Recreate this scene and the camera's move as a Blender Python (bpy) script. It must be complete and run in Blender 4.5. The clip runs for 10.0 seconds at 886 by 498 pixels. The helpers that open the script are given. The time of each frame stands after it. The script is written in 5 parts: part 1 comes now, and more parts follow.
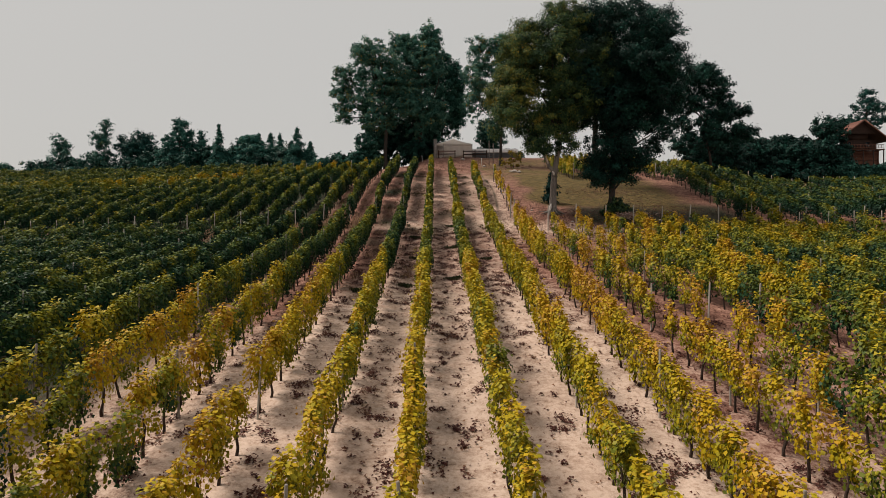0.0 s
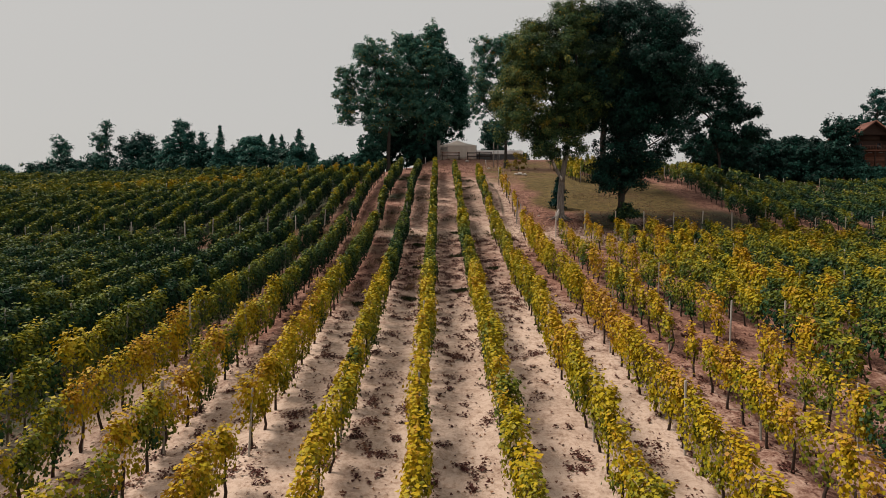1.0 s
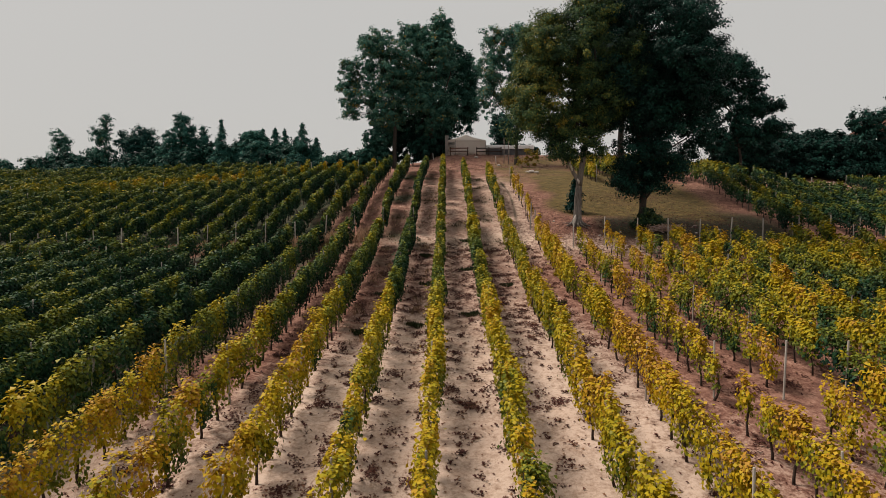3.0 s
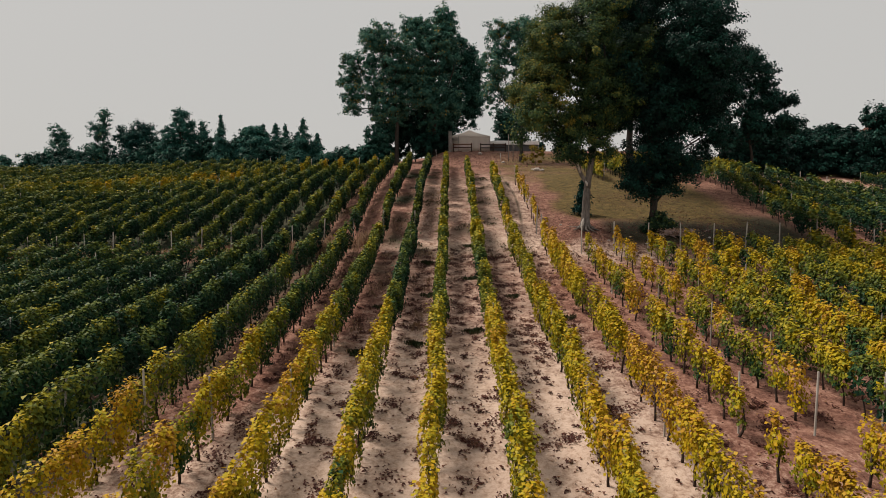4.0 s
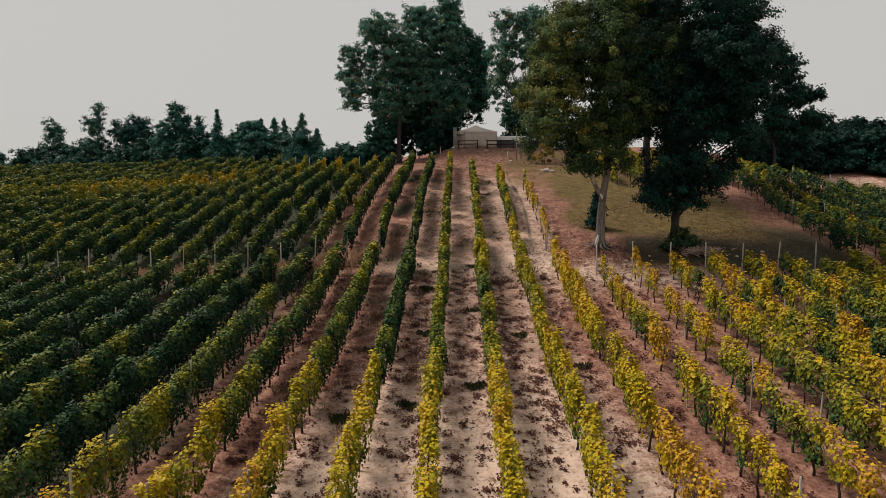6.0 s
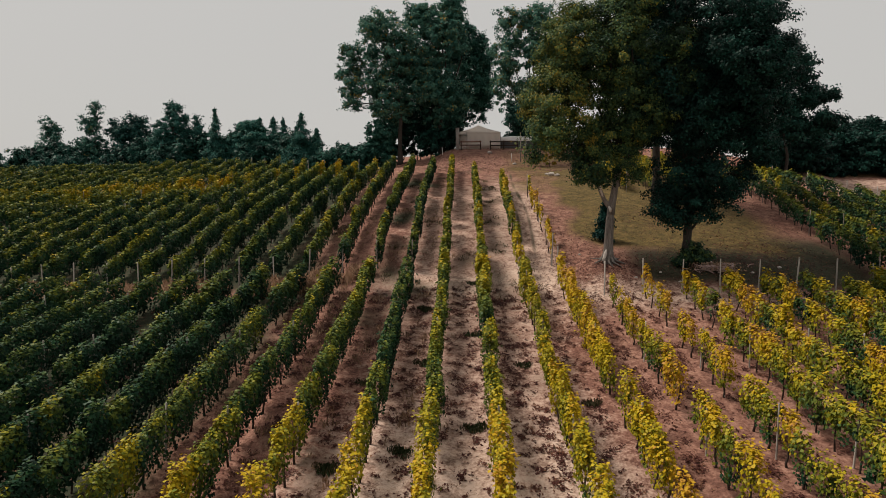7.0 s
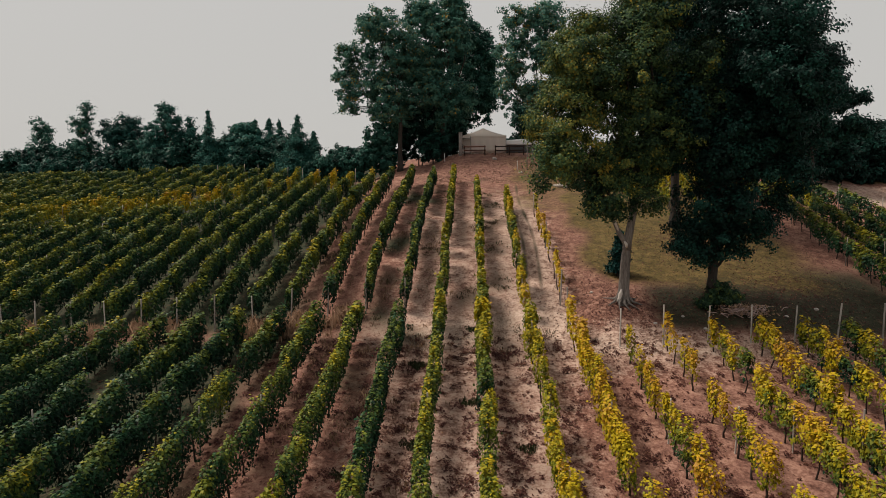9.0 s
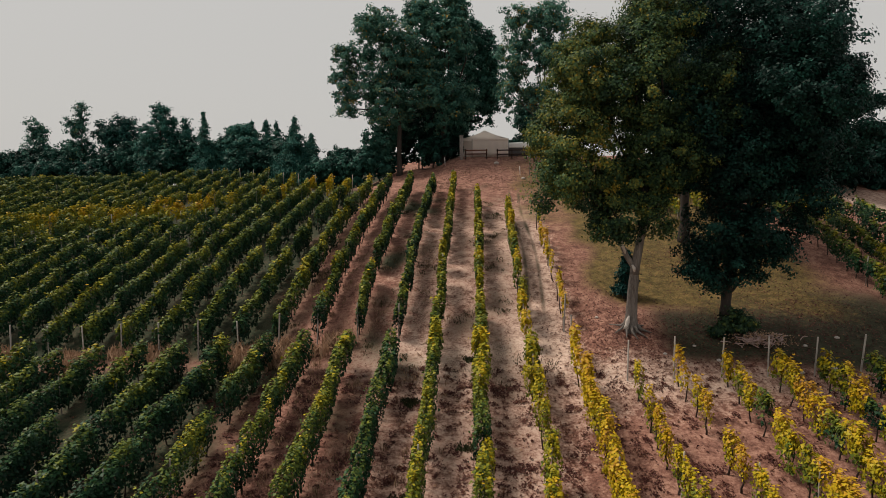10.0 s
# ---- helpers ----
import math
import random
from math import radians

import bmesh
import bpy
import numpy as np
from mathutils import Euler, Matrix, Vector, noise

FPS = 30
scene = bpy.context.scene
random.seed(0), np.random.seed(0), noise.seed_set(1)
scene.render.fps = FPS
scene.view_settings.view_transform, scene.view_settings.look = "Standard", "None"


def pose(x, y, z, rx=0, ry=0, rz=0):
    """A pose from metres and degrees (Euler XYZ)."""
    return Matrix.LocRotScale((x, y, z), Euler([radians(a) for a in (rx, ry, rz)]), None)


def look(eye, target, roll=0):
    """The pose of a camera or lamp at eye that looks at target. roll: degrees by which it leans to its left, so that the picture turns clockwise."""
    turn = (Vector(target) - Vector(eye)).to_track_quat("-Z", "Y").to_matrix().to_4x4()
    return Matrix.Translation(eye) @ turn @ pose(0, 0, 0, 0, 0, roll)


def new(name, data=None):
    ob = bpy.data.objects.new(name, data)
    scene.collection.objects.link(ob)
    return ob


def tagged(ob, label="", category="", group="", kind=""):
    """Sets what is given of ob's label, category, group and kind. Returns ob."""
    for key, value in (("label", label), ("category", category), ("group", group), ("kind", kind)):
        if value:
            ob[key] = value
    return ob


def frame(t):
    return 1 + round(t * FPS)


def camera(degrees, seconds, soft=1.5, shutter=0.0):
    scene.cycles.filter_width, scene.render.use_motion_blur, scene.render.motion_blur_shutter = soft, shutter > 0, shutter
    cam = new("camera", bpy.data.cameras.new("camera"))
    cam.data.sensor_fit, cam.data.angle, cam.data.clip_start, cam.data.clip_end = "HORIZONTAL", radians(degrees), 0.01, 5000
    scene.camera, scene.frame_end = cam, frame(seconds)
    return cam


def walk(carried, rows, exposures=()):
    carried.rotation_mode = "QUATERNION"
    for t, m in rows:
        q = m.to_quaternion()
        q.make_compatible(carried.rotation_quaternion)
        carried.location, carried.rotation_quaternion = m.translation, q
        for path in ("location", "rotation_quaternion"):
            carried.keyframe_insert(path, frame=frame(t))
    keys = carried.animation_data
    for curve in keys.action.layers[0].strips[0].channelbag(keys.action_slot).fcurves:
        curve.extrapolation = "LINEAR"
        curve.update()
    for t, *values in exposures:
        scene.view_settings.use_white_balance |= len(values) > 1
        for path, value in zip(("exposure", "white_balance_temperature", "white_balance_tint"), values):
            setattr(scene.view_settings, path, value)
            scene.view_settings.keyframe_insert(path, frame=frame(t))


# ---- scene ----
cam = camera(69.4, 10.0, soft=0.7)
METRES, EYE, TILT, LEAN, TURN = 20.0, 6.5, -1.0, 0.0, -0.6
ROWS = [
    (0.0, 0.0, 0.0, 0.0, 0.0, 0.0, -0.0),
    (0.5, -0.0026, 0.0323, 0.0144, 0.14, -0.03, -0.02),
    (1.0, -0.0043, 0.066, 0.0291, 0.29, -0.09, -0.0),
    (1.5, -0.0069, 0.1007, 0.044, 0.44, -0.12, -0.03),
    (2.0, -0.0095, 0.1365, 0.0591, 0.61, -0.35, -0.01),
    (2.5, -0.01, 0.174, 0.0761, 0.78, -0.71, 0.03),
    (4.0, -0.0074, 0.2939, 0.1388, 1.29, -1.86, 0.05),
    (4.5, -0.0042, 0.3369, 0.1612, 1.48, -2.25, 0.11),
    (5.0, -0.0004, 0.3817, 0.1854, 1.67, -2.61, 0.14),
    (5.5, 0.0043, 0.4271, 0.2113, 1.83, -2.93, 0.17),
    (7.0, 0.0166, 0.5687, 0.2949, 2.35, -3.83, 0.16),
    (7.5, 0.0214, 0.6174, 0.3247, 2.53, -4.09, 0.22),
    (8.0, 0.0264, 0.6665, 0.3547, 2.71, -4.33, 0.26),
    (8.5, 0.0324, 0.7166, 0.385, 2.88, -4.63, 0.32),
    (9.0, 0.0395, 0.7676, 0.4164, 3.05, -4.96, 0.35),
    (9.5, 0.046, 0.8189, 0.4484, 3.22, -5.26, 0.35),
    (10.0, 0.0532, 0.8714, 0.4812, 3.39, -5.56, 0.38),
]
walk(cam, [(t, pose(0, 0, EYE, TILT, LEAN, TURN) @ pose(METRES * x, METRES * y, METRES * z, 90 + pitch, roll, yaw)) for t, x, y, z, yaw, pitch, roll in ROWS],
     exposures=((0.0, 0.0), (10.0, 0.0)))

# ---- light: bright overcast sky, the veiled sun to the left and a little beyond the hill ----
SUN_AZ, SUN_EL = 287.0, 55.0          # compass degrees from +y clockwise, height
world = bpy.data.worlds.new("overcast_sky")
scene.world = world
world.use_nodes = True
wn, wl = world.node_tree.nodes, world.node_tree.links
wn.clear()
w_out, w_bg, w_mix, w_sky = wn.new("ShaderNodeOutputWorld"), wn.new("ShaderNodeBackground"), wn.new("ShaderNodeMixRGB"), wn.new("ShaderNodeTexSky")
w_sky.sky_type, w_sky.sun_disc = "NISHITA", False
w_sky.sun_elevation, w_sky.sun_rotation = radians(SUN_EL), radians(SUN_AZ)
w_sky.air_density, w_sky.dust_density = 1.0, 6.0
w_mix.inputs[0].default_value = 0.93
w_mix.inputs[2].default_value = (5.75, 5.6, 5.35, 1)    # even cloud cover
w_bg.inputs[1].default_value = 0.1
wl.new(w_sky.outputs[0], w_mix.inputs[1])
wl.new(w_mix.outputs[0], w_bg.inputs[0])
wl.new(w_bg.outputs[0], w_out.inputs[0])

sun = new("sun", bpy.data.lights.new("sun", "SUN"))
sun.data.energy, sun.data.angle, sun.data.color = 4.25, radians(20), (1.0, 0.9, 0.78)
sun_from = Vector((math.sin(radians(SUN_AZ)) * math.cos(radians(SUN_EL)), math.cos(radians(SUN_AZ)) * math.cos(radians(SUN_EL)), math.sin(radians(SUN_EL))))
sun.matrix_basis = look(sun_from * 60, (0, 0, 0))


# ---- the lie of the land ----
_KY = (-260, -80, -40, 0, 19, 32, 40, 48, 55, 64, 72, 80, 84.5, 88, 90.5, 96, 103, 112, 140, 200, 400, 1600)
_KZ = (-24, -14, -8.2, -1.4, 2.1, 4.5, 6.15, 8.15, 10.1, 12.3, 13.7, 15.25, 16.35, 17.6, 17.9, 18.0, 18.1, 18.1, 16.5, 12, 5, -40)
_FINE = np.arange(-260, 1600, 0.5)
_w = np.exp(-0.5 * (np.arange(-12, 13) / 5.0) ** 2)
_PROFILE = np.convolve(np.pad(np.interp(_FINE, _KY, _KZ), 12, mode="edge"), _w / _w.sum(), mode="valid")


def land(x, y):
    """Height of the hill at x, y (numbers or arrays)."""
    x, y = np.asarray(x, float), np.asarray(y, float)
    z = np.interp(y, _FINE, _PROFILE)
    u = np.maximum(0, -x - 4)
    u = u * u / (u + 3)
    z = z - np.interp(y, (-100, 0, 22, 50, 70, 80, 90, 100, 130), (0, 0.1, 0.4, 2.3, 2.9, 3.2, 3.8, 4.5, 5.0)) * (1 - np.exp(-u / 18))
    def ease(q, a, b):
        q = np.clip((q - a) / (b - a), 0, 1)
        return q * q * (3 - 2 * q)

    crest = np.interp(x, (-30, -18.5, -14, -9, -4), (91, 84, 81, 79, 79))
    z = z - np.interp(-x, (4, 8, 11, 18, 26), (1.3, 1.3, 2.2, 2.2, 0)) * ease(-x, 0.3, 4.5) * ease(y, crest, crest + 8) * (1 - ease(y, 95, 104))
    # the cross track lies in a dip below the upper block and the oaks' bank
    dip = np.interp(y, (26, 34, 39, 45, 48.5, 53.5), (0, -0.2, -0.3, -0.45, -0.5, 0))
    bank = np.interp(y, (26, 34, 39, 44, 46, 48.2, 58), (0, -0.2, -0.3, -0.4, -0.15, 0.15, 0))
    z = z + dip + (bank - dip) * ease(x, 6.0, 8.0)
    z = z + np.interp(y, (26, 40, 48, 57, 68, 80), (0, -0.22, -0.5, -0.5, -0.2, 0)) * ease(-x, 4, 11)
    v = np.maximum(0, x - np.interp(y, (45, 64), (8, 25)))
    v = v * v / (v + 4)
    return z - np.interp(y, (0, 40, 50, 64), (0.016, 0.055, 0.07, 0.19)) * np.minimum(v, 14)


def lumps(x, y, s, seed=0.0):
    """Cheap smooth noise, about -1 to 1, with features of about s metres."""
    x, y = np.asarray(x, float) / s, np.asarray(y, float) / s
    a = np.sin(1.7 * x + 1.3 * np.sin(1.1 * y + seed) + seed) + np.sin(1.9 * y + 1.5 * np.sin(0.9 * x - seed) + 2 * seed)
    b = np.sin(3.1 * x - 2.3 * y + 1.7 * seed) + np.sin(2.7 * y + 3.3 * x + 0.7 * seed)
    return 0.32 * a + 0.18 * b


# ---- mesh helpers ----
def np_mesh(name, verts, faces, attrs=None, smooth=False):
    """A mesh from arrays: verts (n, 3), faces (m, k), and one number a face for each attribute."""
    me = bpy.data.meshes.new(name)
    verts, faces = np.asarray(verts, np.float32), np.asarray(faces, np.int32)
    me.vertices.add(len(verts))
    me.vertices.foreach_set("co", verts.ravel())
    me.loops.add(faces.size)
    me.loops.foreach_set("vertex_index", faces.ravel())
    me.polygons.add(len(faces))
    me.polygons.foreach_set("loop_start", np.arange(len(faces), dtype=np.int32) * faces.shape[1])
    for key, values in (attrs or {}).items():
        me.attributes.new(key, "FLOAT", "FACE").data.foreach_set("value", np.asarray(values, np.float32))
    if smooth:
        me.polygons.foreach_set("use_smooth", np.ones(len(faces), bool))
    me.update(calc_edges=True)
    return me


def join(chunks):
    """Joins (verts, faces) chunks into one pair."""
    vs, fs, n = [], [], 0
    for v, f in chunks:
        vs.append(v)
        fs.append(np.asarray(f) + n)
        n += len(v)
    return np.concatenate(vs), np.concatenate(fs)


def thing(name, place, label, category, group="", kind="", turn=0.0):
    ob = new(name)
    ob.empty_display_size = 0.2
    ob.matrix_basis = pose(*place, 0, 0, turn)
    return tagged(ob, label, category, group, kind)


def part(name, data, material, parent, label=""):
    """Links a mesh or bmesh as one mesh object under a thing or part."""
    if isinstance(data, bmesh.types.BMesh):
        me = bpy.data.meshes.new(name)
        data.to_mesh(me)
        data.free()
        data = me
    if not data.materials:
        data.materials.append(material)
    ob = new(name, data)
    ob.parent = parent
    return tagged(ob, label) if label else ob


def tube(points, radii, sides=6, cap=True):
    """A tapered tube along points; quads, with the ends drawn to a point."""
    pts = np.asarray(points, float)
    rad = np.asarray(radii, float)
    if cap:
        pts, rad = np.concatenate([pts[:1], pts, pts[-1:]]), np.concatenate([[1e-4], rad, [1e-4]])
    d = np.gradient(pts, axis=0)
    d /= np.linalg.norm(d, axis=1, keepdims=True) + 1e-9
    ref = np.where(np.abs(d[:, :1]) > 0.8, [[0, 1.0, 0]], [[1.0, 0, 0]])
    a = np.cross(d, ref)
    a /= np.linalg.norm(a, axis=1, keepdims=True) + 1e-9
    b = np.cross(d, a)
    ang = np.linspace(0, 2 * np.pi, sides, endpoint=False)
    v = pts[:, None] + rad[:, None, None] * (np.cos(ang)[None, :, None] * a[:, None] + np.sin(ang)[None, :, None] * b[:, None])
    i, j = np.meshgrid(np.arange(len(pts) - 1), np.arange(sides), indexing="ij")
    f = np.stack([i * sides + j, i * sides + (j + 1) % sides, (i + 1) * sides + (j + 1) % sides, (i + 1) * sides + j], -1).reshape(-1, 4)
    return v.reshape(-1, 3), f


def box(cx, cy, cz, sx, sy, sz, turn=0.0, bevel=0.0):
    """A box as (verts, faces), its centre and full sizes given; bevel chamfers its upright edges."""
    hx, hy, hz = sx / 2, sy / 2, sz / 2
    v = np.array([[i * hx, j * hy, k * hz] for k in (-1, 1) for i, j in ((-1, -1), (1, -1), (1, 1), (-1, 1))], float)
    f = np.array([(3, 2, 1, 0), (4, 5, 6, 7), (0, 1, 5, 4), (1, 2, 6, 5), (2, 3, 7, 6), (3, 0, 4, 7)])
    c, s = math.cos(radians(turn)), math.sin(radians(turn))
    v = v @ np.array([[c, s, 0], [-s, c, 0], [0, 0, 1]])
    return v + (cx, cy, cz), f


def beam(a, b, w, h):
    """A straight squared timber from a to b, w wide and h high."""
    a, b = np.asarray(a, float), np.asarray(b, float)
    d = b - a
    d /= np.linalg.norm(d)
    side = np.cross(d, (0, 0, 1.0))
    side = side / np.linalg.norm(side) if np.linalg.norm(side) > 1e-6 else np.array((1.0, 0, 0))
    up = np.cross(side, d)
    v = np.array([p + i * side * w / 2 + k * up * h / 2 for p in (a, b) for i, k in ((-1, -1), (1, -1), (1, 1), (-1, 1))])
    return v, np.array([(0, 1, 2, 3), (7, 6, 5, 4), (0, 4, 5, 1), (1, 5, 6, 2), (2, 6, 7, 3), (3, 7, 4, 0)])


def leaves(pos, out, size, rng, lobed=False, hang=0.6, loose=0.7, slim=0.45, small=False):
    """One folded leaf at each pos, its face turned roughly along out, its tip hanging."""
    n = len(pos)
    nrm = out + loose * rng.normal(size=(n, 3))
    nrm /= np.linalg.norm(nrm, axis=1, keepdims=True) + 1e-9
    tip = rng.normal(size=(n, 3)) + np.array((0, 0, -hang * 2))
    tip -= nrm * (tip * nrm).sum(1, keepdims=True)
    tip /= np.linalg.norm(tip, axis=1, keepdims=True) + 1e-9
    wide = np.cross(nrm, tip)
    s = (size * rng.uniform(0.7, 1.3, n))[:, None]
    lift = nrm * s * rng.uniform(0.05, 0.22, n)[:, None]
    base, end = pos - tip * s * 0.5, pos + tip * s * 0.5
    if small:
        v = np.stack([base + wide * s * slim * 1.25, base - wide * s * slim * 1.25, end + lift], 1)
        return v.reshape(-1, 3), np.arange(3 * n).reshape(n, 3)
    if not lobed:
        v = np.stack([base, pos + wide * s * slim + lift, end, pos - wide * s * slim + lift], 1)
        return v.reshape(-1, 3), np.arange(4 * n).reshape(n, 4)
    r1, r2 = pos + wide * s * 0.5 - tip * s * 0.22 + lift, pos + wide * s * 0.36 + tip * s * 0.26 + lift * 0.8
    l1, l2 = pos - wide * s * 0.5 - tip * s * 0.22 + lift, pos - wide * s * 0.36 + tip * s * 0.26 + lift * 0.8
    v = np.stack([base + tip * s * 0.12, r1, r2, end, l2, l1], 1).reshape(-1, 3)
    k = 6 * np.arange(n)[:, None]
    return v, np.concatenate([k + (0, 1, 2, 3), k + (0, 3, 4, 5)], 1).reshape(-1, 4)


# ---- materials ----
def material(name, rough=0.8, metal=0.0, gloss=0.2):
    m = bpy.data.materials.new(name)
    m.use_nodes = True
    p = m.node_tree.nodes["Principled BSDF"]
    p.inputs["Roughness"].default_value, p.inputs["Metallic"].default_value = rough, metal
    p.inputs["Specular IOR Level"].default_value = gloss
    return m, m.node_tree.nodes, m.node_tree.links, p


def ramp(nodes, stops):
    r = nodes.new("ShaderNodeValToRGB")
    while len(r.color_ramp.elements) < len(stops):
        r.color_ramp.elements.new(0.5)
    for e, (at, c) in zip(r.color_ramp.elements, stops):
        e.position, e.color = at, (*c, 1)
    return r


def tex_noise(nodes, links, scale, detail=4.0, rough=0.6, world_space=True, stretch=None):
    n = nodes.new("ShaderNodeTexNoise")
    n.inputs["Scale"].default_value, n.inputs["Detail"].default_value, n.inputs["Roughness"].default_value = scale, detail, rough
    src = nodes.new("ShaderNodeNewGeometry").outputs["Position"] if world_space else nodes.new("ShaderNodeTexCoord").outputs["Object"]
    if stretch:
        mp = nodes.new("ShaderNodeMapping")
        mp.inputs["Scale"].default_value = stretch
        links.new(src, mp.inputs[0])
        src = mp.outputs[0]
    links.new(src, n.inputs["Vector"])
    return n.outputs["Fac"]


def math_node(nodes, links, op, a, b, clamp=False):
    m = nodes.new("ShaderNodeMath")
    m.operation, m.use_clamp = op, clamp
    for i, v in enumerate((a, b)):
        if isinstance(v, (int, float)):
            m.inputs[i].default_value = v
        else:
            links.new(v, m.inputs[i])
    return m.outputs[0]


def mix_col(nodes, links, fac, a, b, blend="MIX"):
    m = nodes.new("ShaderNodeMixRGB")
    m.blend_type = blend
    for i, v in enumerate((fac, a, b)):
        if isinstance(v, (int, float)):
            m.inputs[i].default_value = v
        elif isinstance(v, tuple):
            m.inputs[i].default_value = (*v, 1)
        else:
            links.new(v, m.inputs[i])
    return m.outputs[0]


def add_bump(nodes, links, p, height, strength=0.4, distance=0.02):
    b = nodes.new("ShaderNodeBump")
    b.inputs["Strength"].default_value, b.inputs["Distance"].default_value = strength, distance
    links.new(height, b.inputs["Height"])
    links.new(b.outputs[0], p.inputs["Normal"])


def plain(name, dark, light, scale=6.0, rough=0.8, metal=0.0, bump=0.3, stretch=None, world_space=False, each=0.0, depth=0.02):
    """Two tones mixed by grain at two scales, with relief; each: how far single pieces differ in tone."""
    m, n, l, p = material(name, rough, metal)
    fine = tex_noise(n, l, scale * 6, 5, 0.65, world_space, stretch)
    coarse = tex_noise(n, l, scale, 4, 0.6, world_space, stretch)
    f = math_node(n, l, "ADD", math_node(n, l, "MULTIPLY", fine, 0.5), math_node(n, l, "MULTIPLY", coarse, 0.5))
    if each:
        info = n.new("ShaderNodeObjectInfo")
        f = math_node(n, l, "ADD", f, math_node(n, l, "MULTIPLY", math_node(n, l, "SUBTRACT", info.outputs["Random"], 0.5), each))
    r = ramp(n, ((0.32, dark), (0.68, light)))
    l.new(f, r.inputs[0])
    l.new(r.outputs[0], p.inputs["Base Color"])
    add_bump(n, l, p, f, bump, depth)
    return m


def foliage(name, stops, spread=0.45, through_light=0.3, patch=0.0, rough=0.5, gloss=0.08, calm=0.3):
    """Leaves: the colour runs along stops by the face's own autumn value, which can also hold painted light, varied
    leaf by leaf; some light passes through.
    """
    m, n, l, p = material(name, rough, 0.0, gloss)
    att = n.new("ShaderNodeAttribute")
    att.attribute_name = "autumn"
    geo = n.new("ShaderNodeNewGeometry")
    loose = math_node(n, l, "MULTIPLY", math_node(n, l, "ADD", math_node(n, l, "MULTIPLY", att.outputs["Fac"], 1.1), calm), spread)
    f = math_node(n, l, "ADD", att.outputs["Fac"], math_node(n, l, "MULTIPLY", math_node(n, l, "SUBTRACT", geo.outputs["Random Per Island"], 0.5), loose))
    if patch:
        f = math_node(n, l, "ADD", f, math_node(n, l, "MULTIPLY", math_node(n, l, "SUBTRACT", tex_noise(n, l, 0.9, 3), 0.5), patch))
    r = ramp(n, stops)
    l.new(f, r.inputs[0])
    col = mix_col(n, l, 0.35, r.outputs[0], ramp_value(n, l, tex_noise(n, l, 40, 2)), "MULTIPLY")
    l.new(col, p.inputs["Base Color"])
    tr, mixer = n.new("ShaderNodeBsdfTranslucent"), n.new("ShaderNodeMixShader")
    l.new(col, tr.inputs[0])
    mixer.inputs[0].default_value = through_light
    l.new(p.outputs[0], mixer.inputs[1])
    l.new(tr.outputs[0], mixer.inputs[2])
    l.new(mixer.outputs[0], n["Material Output"].inputs[0])
    return m


def ramp_value(n, l, fac):
    r = ramp(n, ((0.3, (0.35, 0.35, 0.35)), (0.7, (1, 1, 1))))
    l.new(fac, r.inputs[0])
    return r.outputs[0]


VINE_LEAF = foliage("vine_leaf", ((0.0, (0.006, 0.024, 0.016)), (0.2, (0.021, 0.068, 0.028)), (0.44, (0.15, 0.17, 0.018)), (0.66, (0.405, 0.315, 0.012)), (0.9, (0.5, 0.305, 0.013)), (1.0, (0.42, 0.22, 0.03))), 0.31, 0.13, 0.1, gloss=0.12, calm=0.04)
TREE_LEAF = foliage("tree_leaf", ((0.0, (0.004, 0.016, 0.013)), (0.24, (0.013, 0.06, 0.046)), (0.45, (0.036, 0.122, 0.094)), (0.62, (0.068, 0.18, 0.138)), (0.8, (0.105, 0.2, 0.13)), (0.9, (0.2, 0.18, 0.05)), (1.0, (0.3, 0.19, 0.03))), 0.3, 0.2)
OAK_LEAF = foliage("turning_oak_leaf", ((0.0, (0.006, 0.016, 0.01)), (0.3, (0.021, 0.05, 0.028)), (0.5, (0.066, 0.12, 0.045)), (0.76, (0.2, 0.19, 0.035)), (1.0, (0.34, 0.22, 0.03))), 0.34, 0.22)
NEEDLES = foliage("needles", ((0.0, (0.006, 0.036, 0.033)), (0.5, (0.03, 0.125, 0.102)), (0.8, (0.066, 0.185, 0.148)), (1.0, (0.1, 0.16, 0.09))), 0.5, 0.12)
DRY_GRASS = foliage("dry_grass_blades", ((0.0, (0.03, 0.045, 0.018)), (0.4, (0.14, 0.09, 0.055)), (1.0, (0.46, 0.3, 0.2))), 0.3, 0.25)
LITTER = foliage("fallen_leaves", ((0.0, (0.045, 0.015, 0.014)), (0.5, (0.11, 0.042, 0.034)), (1.0, (0.28, 0.15, 0.085))), 0.6, 0.1)
BARK = plain("bark", (0.016, 0.013, 0.011), (0.062, 0.052, 0.045), 3.0, 0.9, bump=1.0, stretch=(1, 1, 0.22), depth=0.08)
PALE_BARK = plain("pale_oak_bark", (0.055, 0.046, 0.04), (0.26, 0.23, 0.21), 3.5, 0.9, bump=1.0, stretch=(1, 1, 0.18), depth=0.09)
VINE_WOOD = plain("vine_wood", (0.02, 0.014, 0.012), (0.08, 0.055, 0.045), 9, 0.9, bump=0.7)
POST_WOOD = plain("weathered_post_wood", (0.22, 0.195, 0.175), (0.46, 0.42, 0.38), 5, 0.85, bump=0.4, stretch=(1, 1, 0.15), each=0.35)
# one canvas in two tones: walls paler to offset their shade, roof darker
CANVAS = plain("tent_canvas", (0.74, 0.69, 0.64), (0.86, 0.81, 0.76), 1.2, 0.75, bump=0.25)
ROOF_CANVAS = plain("tent_roof_canvas", (0.56, 0.52, 0.48), (0.7, 0.66, 0.62), 1.2, 0.75, bump=0.25)
